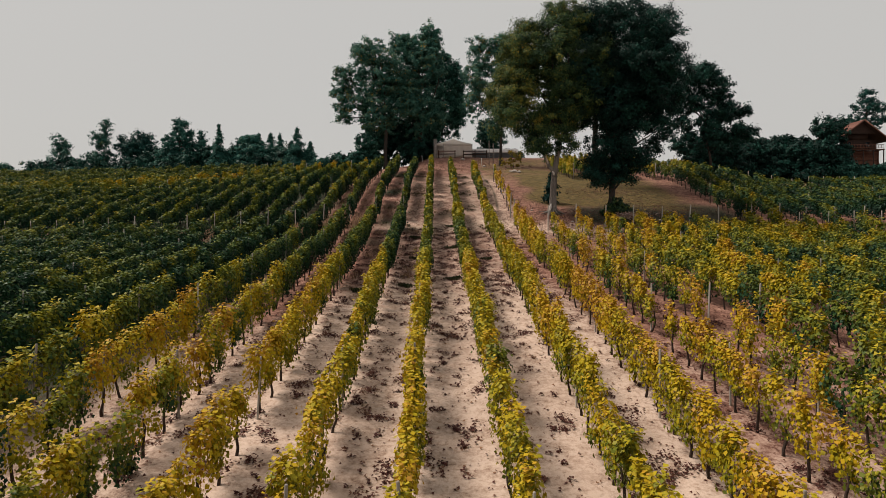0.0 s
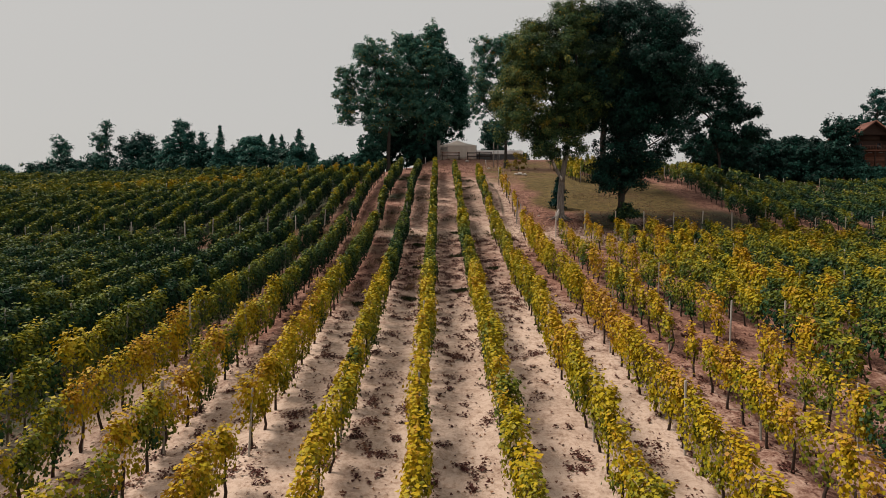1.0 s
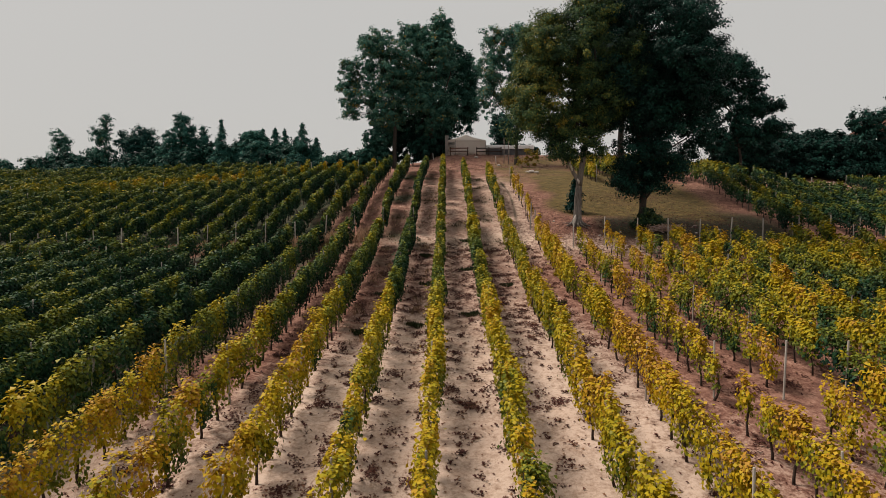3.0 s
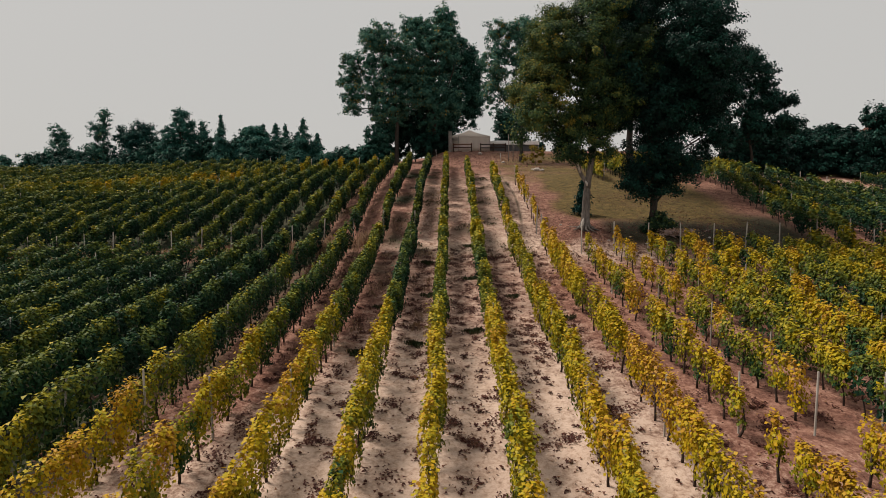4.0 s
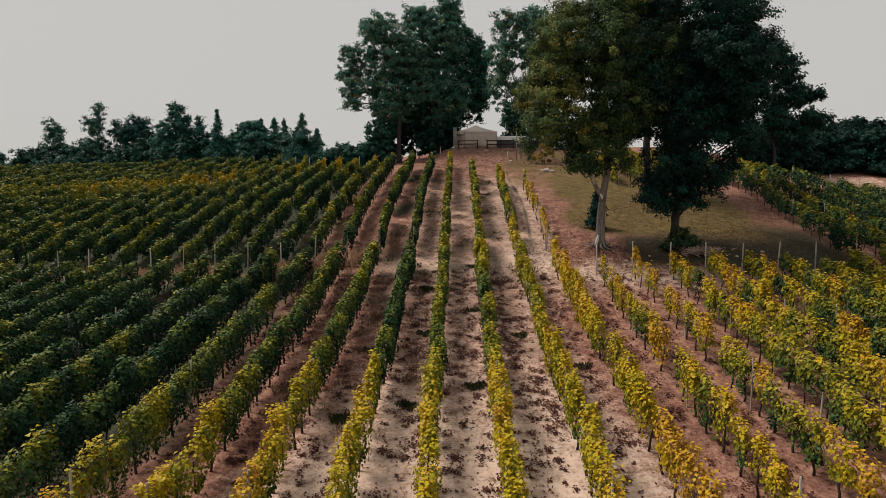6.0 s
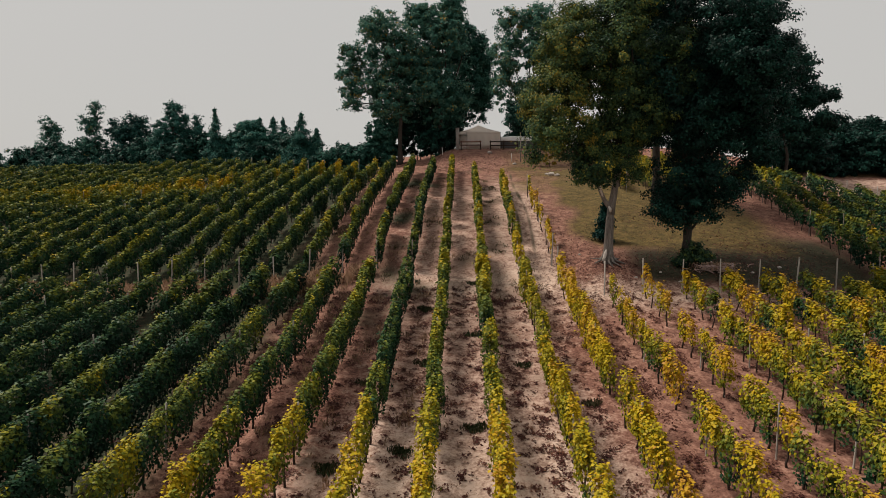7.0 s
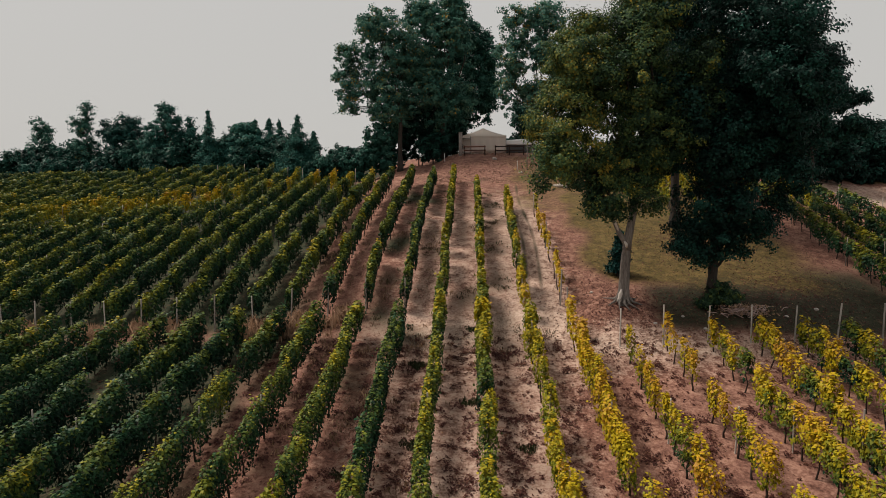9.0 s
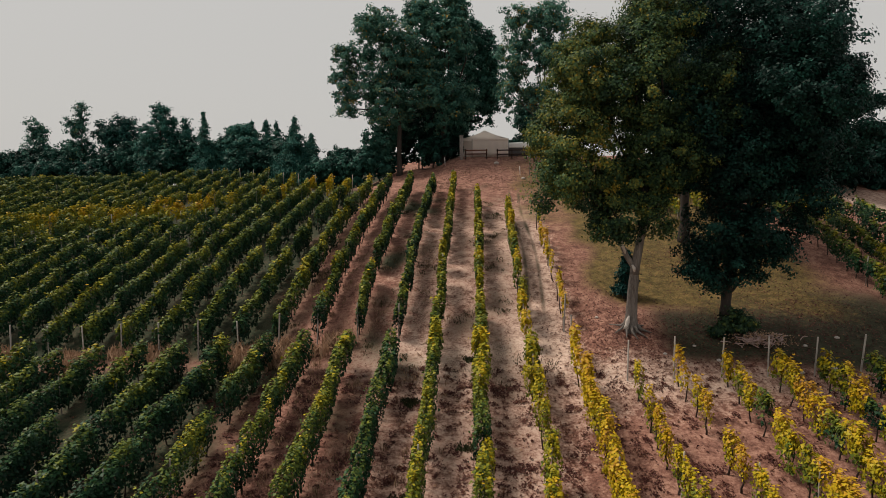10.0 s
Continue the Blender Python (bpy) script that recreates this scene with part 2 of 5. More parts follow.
for _m in (CANVAS, ROOF_CANVAS):       # thin cloth lets daylight through
    _n, _l = _m.node_tree.nodes, _m.node_tree.links
    _glow, _mixer = _n.new("ShaderNodeBsdfTranslucent"), _n.new("ShaderNodeMixShader")
    _glow.inputs[0].default_value, _mixer.inputs[0].default_value = (0.9, 0.86, 0.83, 1), 0.66
    _l.new(_n["Principled BSDF"].outputs[0], _mixer.inputs[1])
    _l.new(_glow.outputs[0], _mixer.inputs[2])
    _l.new(_mixer.outputs[0], _n["Material Output"].inputs[0])
GREY_TARP = plain("grey_tarp", (0.05, 0.05, 0.052), (0.11, 0.11, 0.115), 1.5, 0.7, bump=0.2)
WHITE_TARP = plain("white_tarp", (0.72, 0.72, 0.72), (0.85, 0.85, 0.85), 1.0, 0.6, bump=0.2)
# dark timber, deepened to hold the shade under the log house roof
DARK_WOOD = plain("dark_wood_and_shade", (0.018, 0.011, 0.009), (0.05, 0.028, 0.021), 5, 0.7, bump=0.3, stretch=(0.2, 1, 1))
RED_WOOD = plain("red_brown_wood", (0.07, 0.03, 0.021), (0.16, 0.068, 0.043), 5, 0.65, bump=0.3, stretch=(0.2, 1, 1), each=0.4)
ROOF_TILE = plain("red_roof_tile", (0.1, 0.045, 0.034), (0.2, 0.095, 0.075), 4, 0.75, bump=0.4, each=0.4)
GREY_WOOD = plain("grey_boards", (0.14, 0.12, 0.11), (0.3, 0.27, 0.25), 4, 0.85, bump=0.4, stretch=(1, 1, 0.15))
STONE = plain("field_stone", (0.25, 0.22, 0.2), (0.5, 0.45, 0.41), 6, 0.9, bump=0.6)
BRUSH = plain("cut_twigs", (0.26, 0.17, 0.15), (0.55, 0.42, 0.39), 12, 0.9, bump=0.3)
PALE_SCAR = plain("bare_pale_wood", (0.38, 0.33, 0.3), (0.62, 0.57, 0.52), 6, 0.85, bump=0.5)
CLOD = plain("earth_clods", (0.06, 0.03, 0.022), (0.26, 0.14, 0.105), 4, 0.95, bump=0.6, world_space=True)
STEEL = plain("galvanised_steel", (0.22, 0.22, 0.22), (0.36, 0.36, 0.36), 10, 0.45, 0.7, bump=0.1)


def ground_material():
    m, n, l, p = material("vineyard_soil", 0.95)

    def att(name):
        a = n.new("ShaderNodeAttribute")
        a.attribute_name = name
        return a.outputs["Fac"]

    big, mid, fine, grit = tex_noise(n, l, 0.35, 4), tex_noise(n, l, 1.9, 6, 0.65), tex_noise(n, l, 9, 5, 0.7), tex_noise(n, l, 60, 3)
    mottled = math_node(n, l, "ADD", math_node(n, l, "MULTIPLY", mid, 0.55), math_node(n, l, "MULTIPLY", fine, 0.45))

    def tone(stops):
        r = ramp(n, stops)
        l.new(mottled, r.inputs[0])
        return r.outputs[0]

    sand = tone(((0.33, (0.19, 0.11, 0.082)), (0.41, (0.42, 0.305, 0.24)), (0.53, (0.58, 0.445, 0.366))))
    earth = tone(((0.34, (0.06, 0.028, 0.022)), (0.48, (0.205, 0.1, 0.075)), (0.62, (0.4, 0.228, 0.172))))
    turf = tone(((0.3, (0.026, 0.024, 0.01)), (0.47, (0.088, 0.066, 0.022)), (0.66, (0.21, 0.142, 0.052))))
    # dark green weeds; the same tone paints shade by the oaks and left rows
    weeds = tone(((0.32, (0.01, 0.02, 0.011)), (0.5, (0.032, 0.04, 0.022)), (0.66, (0.1, 0.07, 0.048))))

    def edge(a, wide=0.5):
        v = math_node(n, l, "ADD", a, math_node(n, l, "MULTIPLY", math_node(n, l, "SUBTRACT", mottled, 0.5), 1.6))
        return math_node(n, l, "MULTIPLY", math_node(n, l, "SUBTRACT", v, 0.5 - wide / 2), 1 / wide, True)

    col = mix_col(n, l, edge(att("sand")), earth, sand)
    col = mix_col(n, l, edge(att("weed_and_shade"), 0.6), col, weeds)
    col = mix_col(n, l, edge(att("turf"), 0.7), col, turf)
    stain = ramp(n, ((0.6, (1, 1, 1)), (0.68, (0.34, 0.23, 0.2))))
    l.new(tex_noise(n, l, 2.6, 8, 0.74, True, (1.5, 0.8, 1)), stain.inputs[0])
    col = mix_col(n, l, 0.85, col, stain.outputs[0], "MULTIPLY")
    clods = ramp(n, ((0.36, (0.62, 0.55, 0.5)), (0.5, (1, 1, 1))))
    l.new(tex_noise(n, l, 5.5, 6, 0.75), clods.inputs[0])
    col = mix_col(n, l, 0.8, col, clods.outputs[0], "MULTIPLY")
    shade = ramp(n, ((0.3, (0.78, 0.74, 0.72)), (0.7, (1, 1, 1))))
    l.new(big, shade.inputs[0])
    col = mix_col(n, l, 0.8, col, shade.outputs[0], "MULTIPLY")
    l.new(col, p.inputs["Base Color"])
    add_bump(n, l, p, math_node(n, l, "ADD", mottled, math_node(n, l, "MULTIPLY", grit, 0.25)), 0.7, 0.06)
    return m


GROUND = ground_material()

# ---- ground: one sheet to the horizon ----
ROW0, STEP = -0.42, 2.07              # the middle row and the distance from row to row


def axis(dense, mid, far, fine, coarse):
    a = np.arange(dense[0], dense[1], fine)
    b = np.concatenate([np.arange(mid[0], dense[0], coarse), a, np.arange(dense[1], mid[1], coarse)])
    grow = np.geomspace(coarse, far, 22)
    return np.concatenate([(b[0] - np.cumsum(grow))[::-1], b, b[-1] + np.cumsum(grow)])


gx, gy = axis((-16, 16), (-85, 85), 300, 0.3, 0.95), axis((6, 50), (-12, 118), 300, 0.33, 0.85)
gx = np.unique(np.concatenate([gx, np.arange(3.9, 5.4, 0.09)]))      # finer across the wheel ruts
GX, GY = np.meshgrid(gx, gy)


RIGHT0 = 23.25                        # the first row beyond the turf


def fan(x, y):
    """The rows spread a little towards the foot of the slope."""
    y = np.asarray(y, float)
    return x + np.clip(x, -9, 9) * (0.0016 * np.clip(38 - y, 0, 30) - 0.0009 * np.clip(y - 38, 0, 50))


def track_top(x):
    """The line of end posts on the upper side of the cross track."""
    return np.interp(x, (-60, -21, -15, -10.8, -2.5, 6), (52, 49.1, 48.7, 48.55, 48.25, 49.1))


def headland(x):
    """Where the lower rows end: the cross track between the two blocks."""
    return track_top(x) - np.interp(x, (-16, -8, -5, -2, 1.8, 3.4, 5.9, 7.6, 14, 30), (1.5, 1.8, 2.3, 2.5, 3.0, 2.4, 2.5, 4.9, 4.2, 3.0))


def smooth_between(v, a, b):
    t = np.clip((np.asarray(v, float) - a) / (b - a), 0, 1)
    return t * t * (3 - 2 * t)


def surface_kinds(x, y):
    """How far the ground at x, y is sand, turf and weeds; the last also carries painted shade."""
    sand = 1.08 - smooth_between(y, 20, 37) * 0.64 - 0.5 * smooth_between(-x, 0.5, 8) * smooth_between(y, 19, 30) - 0.15 * smooth_between(x, 8, 14) * smooth_between(y, 24, 40)
    sand = sand - 0.58 * smooth_between(x, 3.5, 8.5) * smooth_between(y, 8, 16) * (1 - smooth_between(y, 40, 44)) - 0.3 * smooth_between(x, 7, 9) * smooth_between(y, 20, 28) * (1 - smooth_between(y, 37, 41)) - 0.45 * smooth_between(-x, 3.5, 8.5) * smooth_between(y, 8, 14)
    sand = sand + 0.25 * np.exp(-((y - headland(x) - 0.6) / 1.6) ** 2) * (x > -16) * (1 - 0.85 * smooth_between(x, 4.5, 7)) + 0.1 * smooth_between(x, 1.8, 3.4) * smooth_between(y, 42, 50) * smooth_between(-x, -6.4, -5.2) - 0.35 * smooth_between(x, 5.8, 7.2) * smooth_between(y, 45, 48)
    sand = sand - 0.55 * smooth_between(y, 62, 82) + 0.25 * np.exp(-((y - 42.0) / 3.6) ** 2) * smooth_between(x, 4.5, 7.5) * (1 - smooth_between(x, 13, 17))
    sand = sand - 0.18 * smooth_between(x, 4.5, 7.5) * (y < 44)
    turf = smooth_between(x + 0.8 * lumps(x, y, 2.2, 6.0), 6.8, 9.5) * smooth_between(y + 0.9 * lumps(x, y, 1.7, 3.0), 48.5, 52.5) * (1 - smooth_between(x + 0.7 * lumps(x, y, 1.9, 8.0), 19.2, 22.5)) * (1 - smooth_between(y, 70, 78))
    turf = np.maximum(turf, 0.62 * smooth_between(x, 3.2, 6.2) * smooth_between(y, 58, 70) * (1 - smooth_between(y, 84, 90)) * (1 - smooth_between(x, 14, 20)))
    turf = np.maximum(turf, smooth_between(y, 112, 125)) + (0.3 * lumps(x, y, 3.5, 2.0) + 0.22 * lumps(x * 0.4, y, 1.3, 4.0)) * (turf > 0.05)
    turf = np.maximum(turf, 0.7 * smooth_between(x, 30, 40) * smooth_between(y, 60, 75))
    weed_and_shade = 0.22 * smooth_between(y, 34, 46) * (1 - smooth_between(y, 74, 80)) * (1 - smooth_between(x, 2.5, 5)) + 0.35 * lumps(x, y, 1.6, 5.0) * (y > 28) * (x < 6)
    weed_and_shade = weed_and_shade + 0.6 * smooth_between(lumps(x, y, 3.2, 5.0), 0.05, 0.5) * smooth_between(-x, -2.6, -2.0) * smooth_between(x, -5, -4) * smooth_between(y, 46, 52) * (1 - smooth_between(y, 74, 80))
    # dark aisles between the left rows: grass, with the rows' shade painted in
    weed_and_shade = weed_and_shade + 0.85 * smooth_between(-x, 7.0, 12) * (1 - 0.75 * np.exp(-((y - headland(x) - 0.8) / 1.1) ** 2)) * smooth_between(y, 10, 20)
    weed_and_shade = weed_and_shade + 0.16 * smooth_between(-x, 0.5, 4) * smooth_between(y, 25, 31) * (1 - smooth_between(y, 46, 50))
    sand = sand - 0.3 * smooth_between(y, 74, 80) * (y < 100)
    for rut in (4.25, 5.0):            # wheel ruts of the track beside the turf
        weed_and_shade = weed_and_shade + 0.6 * np.exp(-((x - rut - 0.12 * np.sin(y * 0.35)) / 0.15) ** 2) * smooth_between(y, 47, 52) * (1 - smooth_between(y, 74, 80))
    # dark earth below and right of the oaks, with their shade painted in
    weed_and_shade = weed_and_shade + 0.8 * smooth_between(x, 9.0, 11) * (1 - smooth_between(x, 22.5, 25.5)) * smooth_between(y + 0.4 * lumps(x, y, 1.5, 2.0), 45.4, 46.6) * (1 - smooth_between(y, 49.2 + 2.5 * smooth_between(x, 12, 15), 52 + 3 * smooth_between(x, 12, 15)))
    path = smooth_between(x, 33, 35) * (1 - smooth_between(x, 47.5, 49.5)) * smooth_between(y, 70, 75) * (1 - smooth_between(y, 84, 86))
    sand, turf = sand + 1.4 * path, turf - 1.1 * path
    return np.clip(sand, -0.2, 1.3), np.clip(turf, 0, 1.2), np.clip(weed_and_shade, 0, 0.9)


near = np.exp(-((GX / 40) ** 2)) * (GY < 120)
between = np.cos((GX - ROW0) / STEP * 2 * np.pi)
GZ = land(GX, GY) + near * (0.03 * lumps(GX, GY, 0.7, 1.0) + 0.03 * lumps(GX, GY, 0.33, 4.0) + 0.035 * between * (GY < 48))
nx, ny = len(gx), len(gy)
gi, gj = np.meshgrid(np.arange(ny - 1), np.arange(nx - 1), indexing="ij")
gf = np.stack([gi * nx + gj, gi * nx + gj + 1, (gi + 1) * nx + gj + 1, (gi + 1) * nx + gj], -1).reshape(-1, 4)
g_mesh = np_mesh("ground", np.stack([GX, GY, GZ], -1).reshape(-1, 3), gf, None, True)
for g_key, g_val in zip(("sand", "turf", "weed_and_shade"), surface_kinds(GX, GY)):
    g_mesh.attributes.new(g_key, "FLOAT", "POINT").data.foreach_set("value", g_val.ravel().astype(np.float32))
g_mesh.materials.append(GROUND)
ground = tagged(new("ground", g_mesh), "pale sandy vineyard slope with litter, brown earth and dry turf", "ground", kind="structure")


# ---- vines ----
def gold_band(x, y):
    """The band of early-turned vines across the upper rows."""
    mid = np.interp(x, (-46, -36, -30, -26, -22, -19, -15, -10), (70, 72, 73, 74, 74, 78, 79, 77))
    wide = np.interp(x, (-46, -36, -24, -19, -10), (4.5, 4.5, 4.0, 2.2, 1.6))
    strong = np.interp(x, (-46, -38, -34, -28.5, -26.5, -22, -20, -16, -9), (0.25, 0.45, 0.62, 0.68, 1.0, 1.0, 0.4, 1.0, 1.0))
    return strong * np.exp(-((y + 1.5 * lumps(x, y, 3.0, 1.0) - mid) / wide) ** 2) * smooth_between(-x, 7, 10) * (1 - smooth_between(-x, 44, 54)) * (y > 48)


def autumn(x, y):
    """How far the vines at x, y have turned: 0 dark green, 1 orange."""
    x, y = np.asarray(x, float), np.asarray(y, float)
    edge = np.interp(x, (-60, -20, -12, -8.4, -6.3, -4.3, -2.3, -0.4, 1), (0, 10, 21.5, 25.5, 27.5, 29.5, 30.5, 31, 90))
    west = smooth_between(-x, 8, 13)
    a = 0.62 + 0.12 * smooth_between(np.abs(x - 0.5), 3, 5.5) - 0.26 * west - (0.515 - 0.2 * west) * smooth_between(y, edge - 4.5, edge + 4.5)
    a = np.where((x > -1.5) & (x < 0.6), np.maximum(a, 0.32), a)
    a = np.where((x > 0.8) & (x < 2.6), a - 0.22 * smooth_between(y, 24, 36), a)
    a = np.where((x > 2.6) & (x < 4.5), a - 0.14 * smooth_between(y, 26, 38), a)
    a = a - 0.05 * smooth_between(x, 7, 10) * (y < 30) - 0.12 * smooth_between(x, 16, 30) + 0.05 * smooth_between(x, 6, 9) * (x < 18) * smooth_between(y, 28, 40)
    a = a - 0.14 * smooth_between(x, 4.5, 9) * (1 - 0.45 * smooth_between(y, 32, 40)) * (y < 46) - 0.03 * smooth_between(x, 11, 20) * smooth_between(y, 18, 30) * (y < 46)
    a = a - 0.06 * smooth_between(x, 5.5, 9) * smooth_between(y, 19, 25) * (1 - smooth_between(y, 34, 39)) - 0.06 * smooth_between(-x, 8, 11) * smooth_between(y, 21, 27) * (y < 46)
    row_ = np.round((x - ROW0) / STEP)
    a = a + np.where((x > 6) & (y < 46), np.interp(row_, (4, 5, 6, 7, 8, 9, 10, 12), (0.0, 0.03, -0.12, -0.02, -0.12, -0.26, -0.22, -0.2)), 0)
    a = np.where((y > 46) & (x > 22.5), 0.1 + (0.1 + 0.16 * smooth_between(lumps(x, y, 0.9, 4.0), 0.0, 0.5)) * (x < 27) + 0.04 * smooth_between(y, 56, 66), a)
    a = a + 0.45 * np.exp(-((x - 6.9) / 2.0) ** 2 - ((y - 24.8) / 2.4) ** 2)      # a few vines dying back
    a = np.where((y > 62) & (x > 11) & (x < 23), 0.5, a) - 0.4 * smooth_between(-x, 5.2, 7.8) * (1 - smooth_between(y + 0.6 * (x + 8), 11.5, 16.5))
    gold = gold_band(x, y)
    a = a + gold * (0.55 + 0.2 * lumps(x, y, 3.0, 2.5))
    calm = np.where((y > 46) & (x < 0), 0.55, 1.0)
    return a + calm * (0.08 * lumps(x, y, 4.0, 3.0) + 0.06 * lumps(x, y, 1.2, 8.0))


def vigour(x, y):
    """How full the vines are at x, y."""
    thin = smooth_between(x, 6.5, 8.5) * (1 - 0.6 * smooth_between(x, 10.5, 13)) * (1 - smooth_between(x, 17, 22)) * smooth_between(y, 33, 40) * (y < 46)
    v = 1.0 + 0.12 * smooth_between(x, 3, 7) - 0.6 * thin + 0.2 * lumps(x, y, 2.2, 6.0) - 0.24 * smooth_between(x, 6, 9) * (1 - smooth_between(x, 10.5, 13)) * (y < 46) + 0.12 * lumps(x, y, 1.0, 2.0) * (x > 6)
    v = np.where((x > 4.6) & (x < 6.5) & (y > 44), 0.42, v) - 0.4 * np.exp(-((x + 21) / 4.5) ** 2 - ((y - 69) / 3) ** 2)
    v = np.where((x > 23) & (y > 46), 0.9 * v, v) - 0.5 * np.exp(-((x - 6.9) / 2.0) ** 2 - ((y - 24.8) / 2.2) ** 2)
    v = v - 0.18 * smooth_between(x, 6.5, 8.5) * (1 - smooth_between(x, 13, 16)) * (1 - smooth_between(y, 22, 28))
    return np.clip(v, 0.16, 1.15)


def vine_leaf_cloud(vx, vy, count, size, rng, lobed=False):
    """Leaves of the vines at vx, vy, in world places: verts, faces and autumn values a face, with light painted in by
    height and side.
    """
    vx, vy = np.asarray(vx, float), np.asarray(vy, float)
    full = vigour(vx, vy) * rng.uniform(0.62, 1.15, len(vx))
    n = np.maximum(6, (count * full * np.interp(autumn(vx, vy), (0.12, 0.5), (1.3, 1.0)))).astype(int)
    own = np.repeat(np.arange(len(vx)), n)
    m = len(own)
    lush = np.interp(autumn(vx, vy), (0.12, 0.5), (1.3, 1.15)) * np.where(vy > 48, np.where(vx < -3, 0.84 + 0.08 * smooth_between(-vx, 6, 10), 0.72), 1.0 + 0.06 * smooth_between(-vx, 6, 10))
    top = (1.78 + 0.1 * rng.normal(size=len(vx)))[own] - 0.25 * np.clip(1 - full[own], 0, 1)
    low = (np.interp(lush, (1.0, 1.3), (0.46, 0.38)) - 0.1 * smooth_between(-vx, 4, 8) * (vy < 26) - 0.2 * smooth_between(-vx, 5.5, 10) + 0.12 * rng.normal(size=len(vx)))[own]
    lean, bulk = (0.05 * rng.normal(size=len(vx)))[own], (rng.uniform(0.8, 1.3, len(vx)) * lush)[own]
    h = rng.random(m) ** 0.72
    shoot = rng.random(m) < 0.035
    z = low + (top - low) * h + np.where(shoot, rng.uniform(0.05, 0.3, m), 0)
    half = bulk * (0.06 + 0.16 * np.sin(np.pi * np.clip(h, 0, 1) * 0.75 + 0.45)) * np.where(full[own] < 0.6, 0.7, 1.0)
    half = np.where(shoot, 0.07, half)
    side = np.where(rng.random(m) < 0.5, -1.0, 1.0)
    dx = side * half * rng.random(m) ** 0.45
    along = rng.uniform(-0.58, 0.58, m)
    along = np.where(full[own] < 0.6, along * 0.62, along)
    shoots = 8                         # most leaves gather round a few shoots, with gaps between
    s_along, s_h = rng.uniform(-0.5, 0.5, (len(vx), shoots)), rng.random((len(vx), shoots)) ** 0.8
    s_dx, s_tone = rng.uniform(-1, 1, (len(vx), shoots)), 0.1 * rng.normal(size=(len(vx), shoots))
    which = rng.integers(0, shoots, m)
    bunch = (rng.random(m) < np.interp(autumn(vx, vy), (0.2, 0.5), (0.22, 0.62))[own]) & ~shoot
    along = np.where(bunch, s_along[own, which] * np.where(full[own] < 0.6, 0.7, 1.0) + 0.1 * rng.normal(size=m), along)
    h = np.where(bunch, np.clip(s_h[own, which] + 0.1 * rng.normal(size=m), 0, 1.12), h)
    z = np.where(bunch, low + (top - low) * h, z)
    dx = np.where(bunch, half * (0.75 * s_dx[own, which] + 0.34 * rng.normal(size=m)), dx)
    side = np.where(bunch, np.sign(dx + 1e-6), side)
    x, y = vx[own] + dx + lean, vy[own] + along
    pos = np.stack([x, y, land(vx, vy)[own] + (land(vx, vy + 0.5) - land(vx, vy - 0.5))[own] * along + z], 1)
    out = np.stack([side * (1.0 - 0.75 * h ** 4), 0.3 * rng.normal(size=m), 0.1 + 1.1 * h ** 4], 1)
    v, f = leaves(pos, out, size, rng, False, 0.7, 0.34, 0.5, small=not lobed)
    # tone also paints light: yellower tops and left sides, greener right sides and feet
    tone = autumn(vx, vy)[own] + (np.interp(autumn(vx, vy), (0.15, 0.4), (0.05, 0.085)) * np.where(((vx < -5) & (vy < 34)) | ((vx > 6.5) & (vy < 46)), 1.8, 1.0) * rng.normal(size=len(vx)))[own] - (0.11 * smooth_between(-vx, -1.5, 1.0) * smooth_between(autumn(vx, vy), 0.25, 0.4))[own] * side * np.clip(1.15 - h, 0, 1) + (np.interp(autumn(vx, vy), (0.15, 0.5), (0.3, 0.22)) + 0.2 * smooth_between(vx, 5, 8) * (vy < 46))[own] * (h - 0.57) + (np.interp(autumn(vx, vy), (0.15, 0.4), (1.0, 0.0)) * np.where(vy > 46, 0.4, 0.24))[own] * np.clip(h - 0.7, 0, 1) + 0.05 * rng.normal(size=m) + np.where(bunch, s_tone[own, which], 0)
    return v, f, np.clip(tone, 0.02, 0.98)


def vine_stem(x, y, rng, sides=5):
    """A crooked stem from the ground into the leaves."""
    z0 = float(land(x, y))
    h = rng.uniform(0.75, 1.0)
    steps = 5 if sides > 4 else 3
    k = np.linspace(0, 1, steps)
    bx, by = 0.25 / steps * rng.normal(size=steps), 0.3 / steps * rng.normal(size=steps)
    bx[0] = by[0] = 0
    return tube(np.stack([x + np.cumsum(bx) * 0.7, y + np.cumsum(by) * 0.7, z0 - 0.06 + k * (h + 0.06)], 1), np.interp(k, (0, 0.3, 0.8, 1), (0.045, 0.034, 0.03, 0.018)), sides, sides > 4)


def upper_end(x):
    """Where the upper rows end towards the top of the hill."""
    return float(np.interp(x, (-80, -28, -18.5, -14, -9, -6.6, -2.4, -0.4, 1.6, 3.6, 5.7), (93, 90, 83, 80, 77, 75.6, 75.2, 76, 69, 65.5, 63.2)))


rng = np.random.default_rng(11)
GAP = 1.09                             # from vine to vine
rows_of_vines = []                     # (x, first y, last y, block)
for i in range(-36, 28):
    x = ROW0 + STEP * i - (0.13 if i in (0, 1) else 0.0)
    rows_of_vines.append((x, 4.0, float(headland(x)) + (1.2 if -1.5 < x < 4 else 0), "lower"))
    if x < 6.5:
        rows_of_vines.append((x, float(headland(x)) + float(0.6 if -1.5 < x < 3 else 0.5 + track_top(x) - headland(x)), upper_end(x), "upper"))
    elif 12 < x < 23:
        rows_of_vines.append((x, 65.0, 83.0 - 0.3 * (x - 7), "back"))
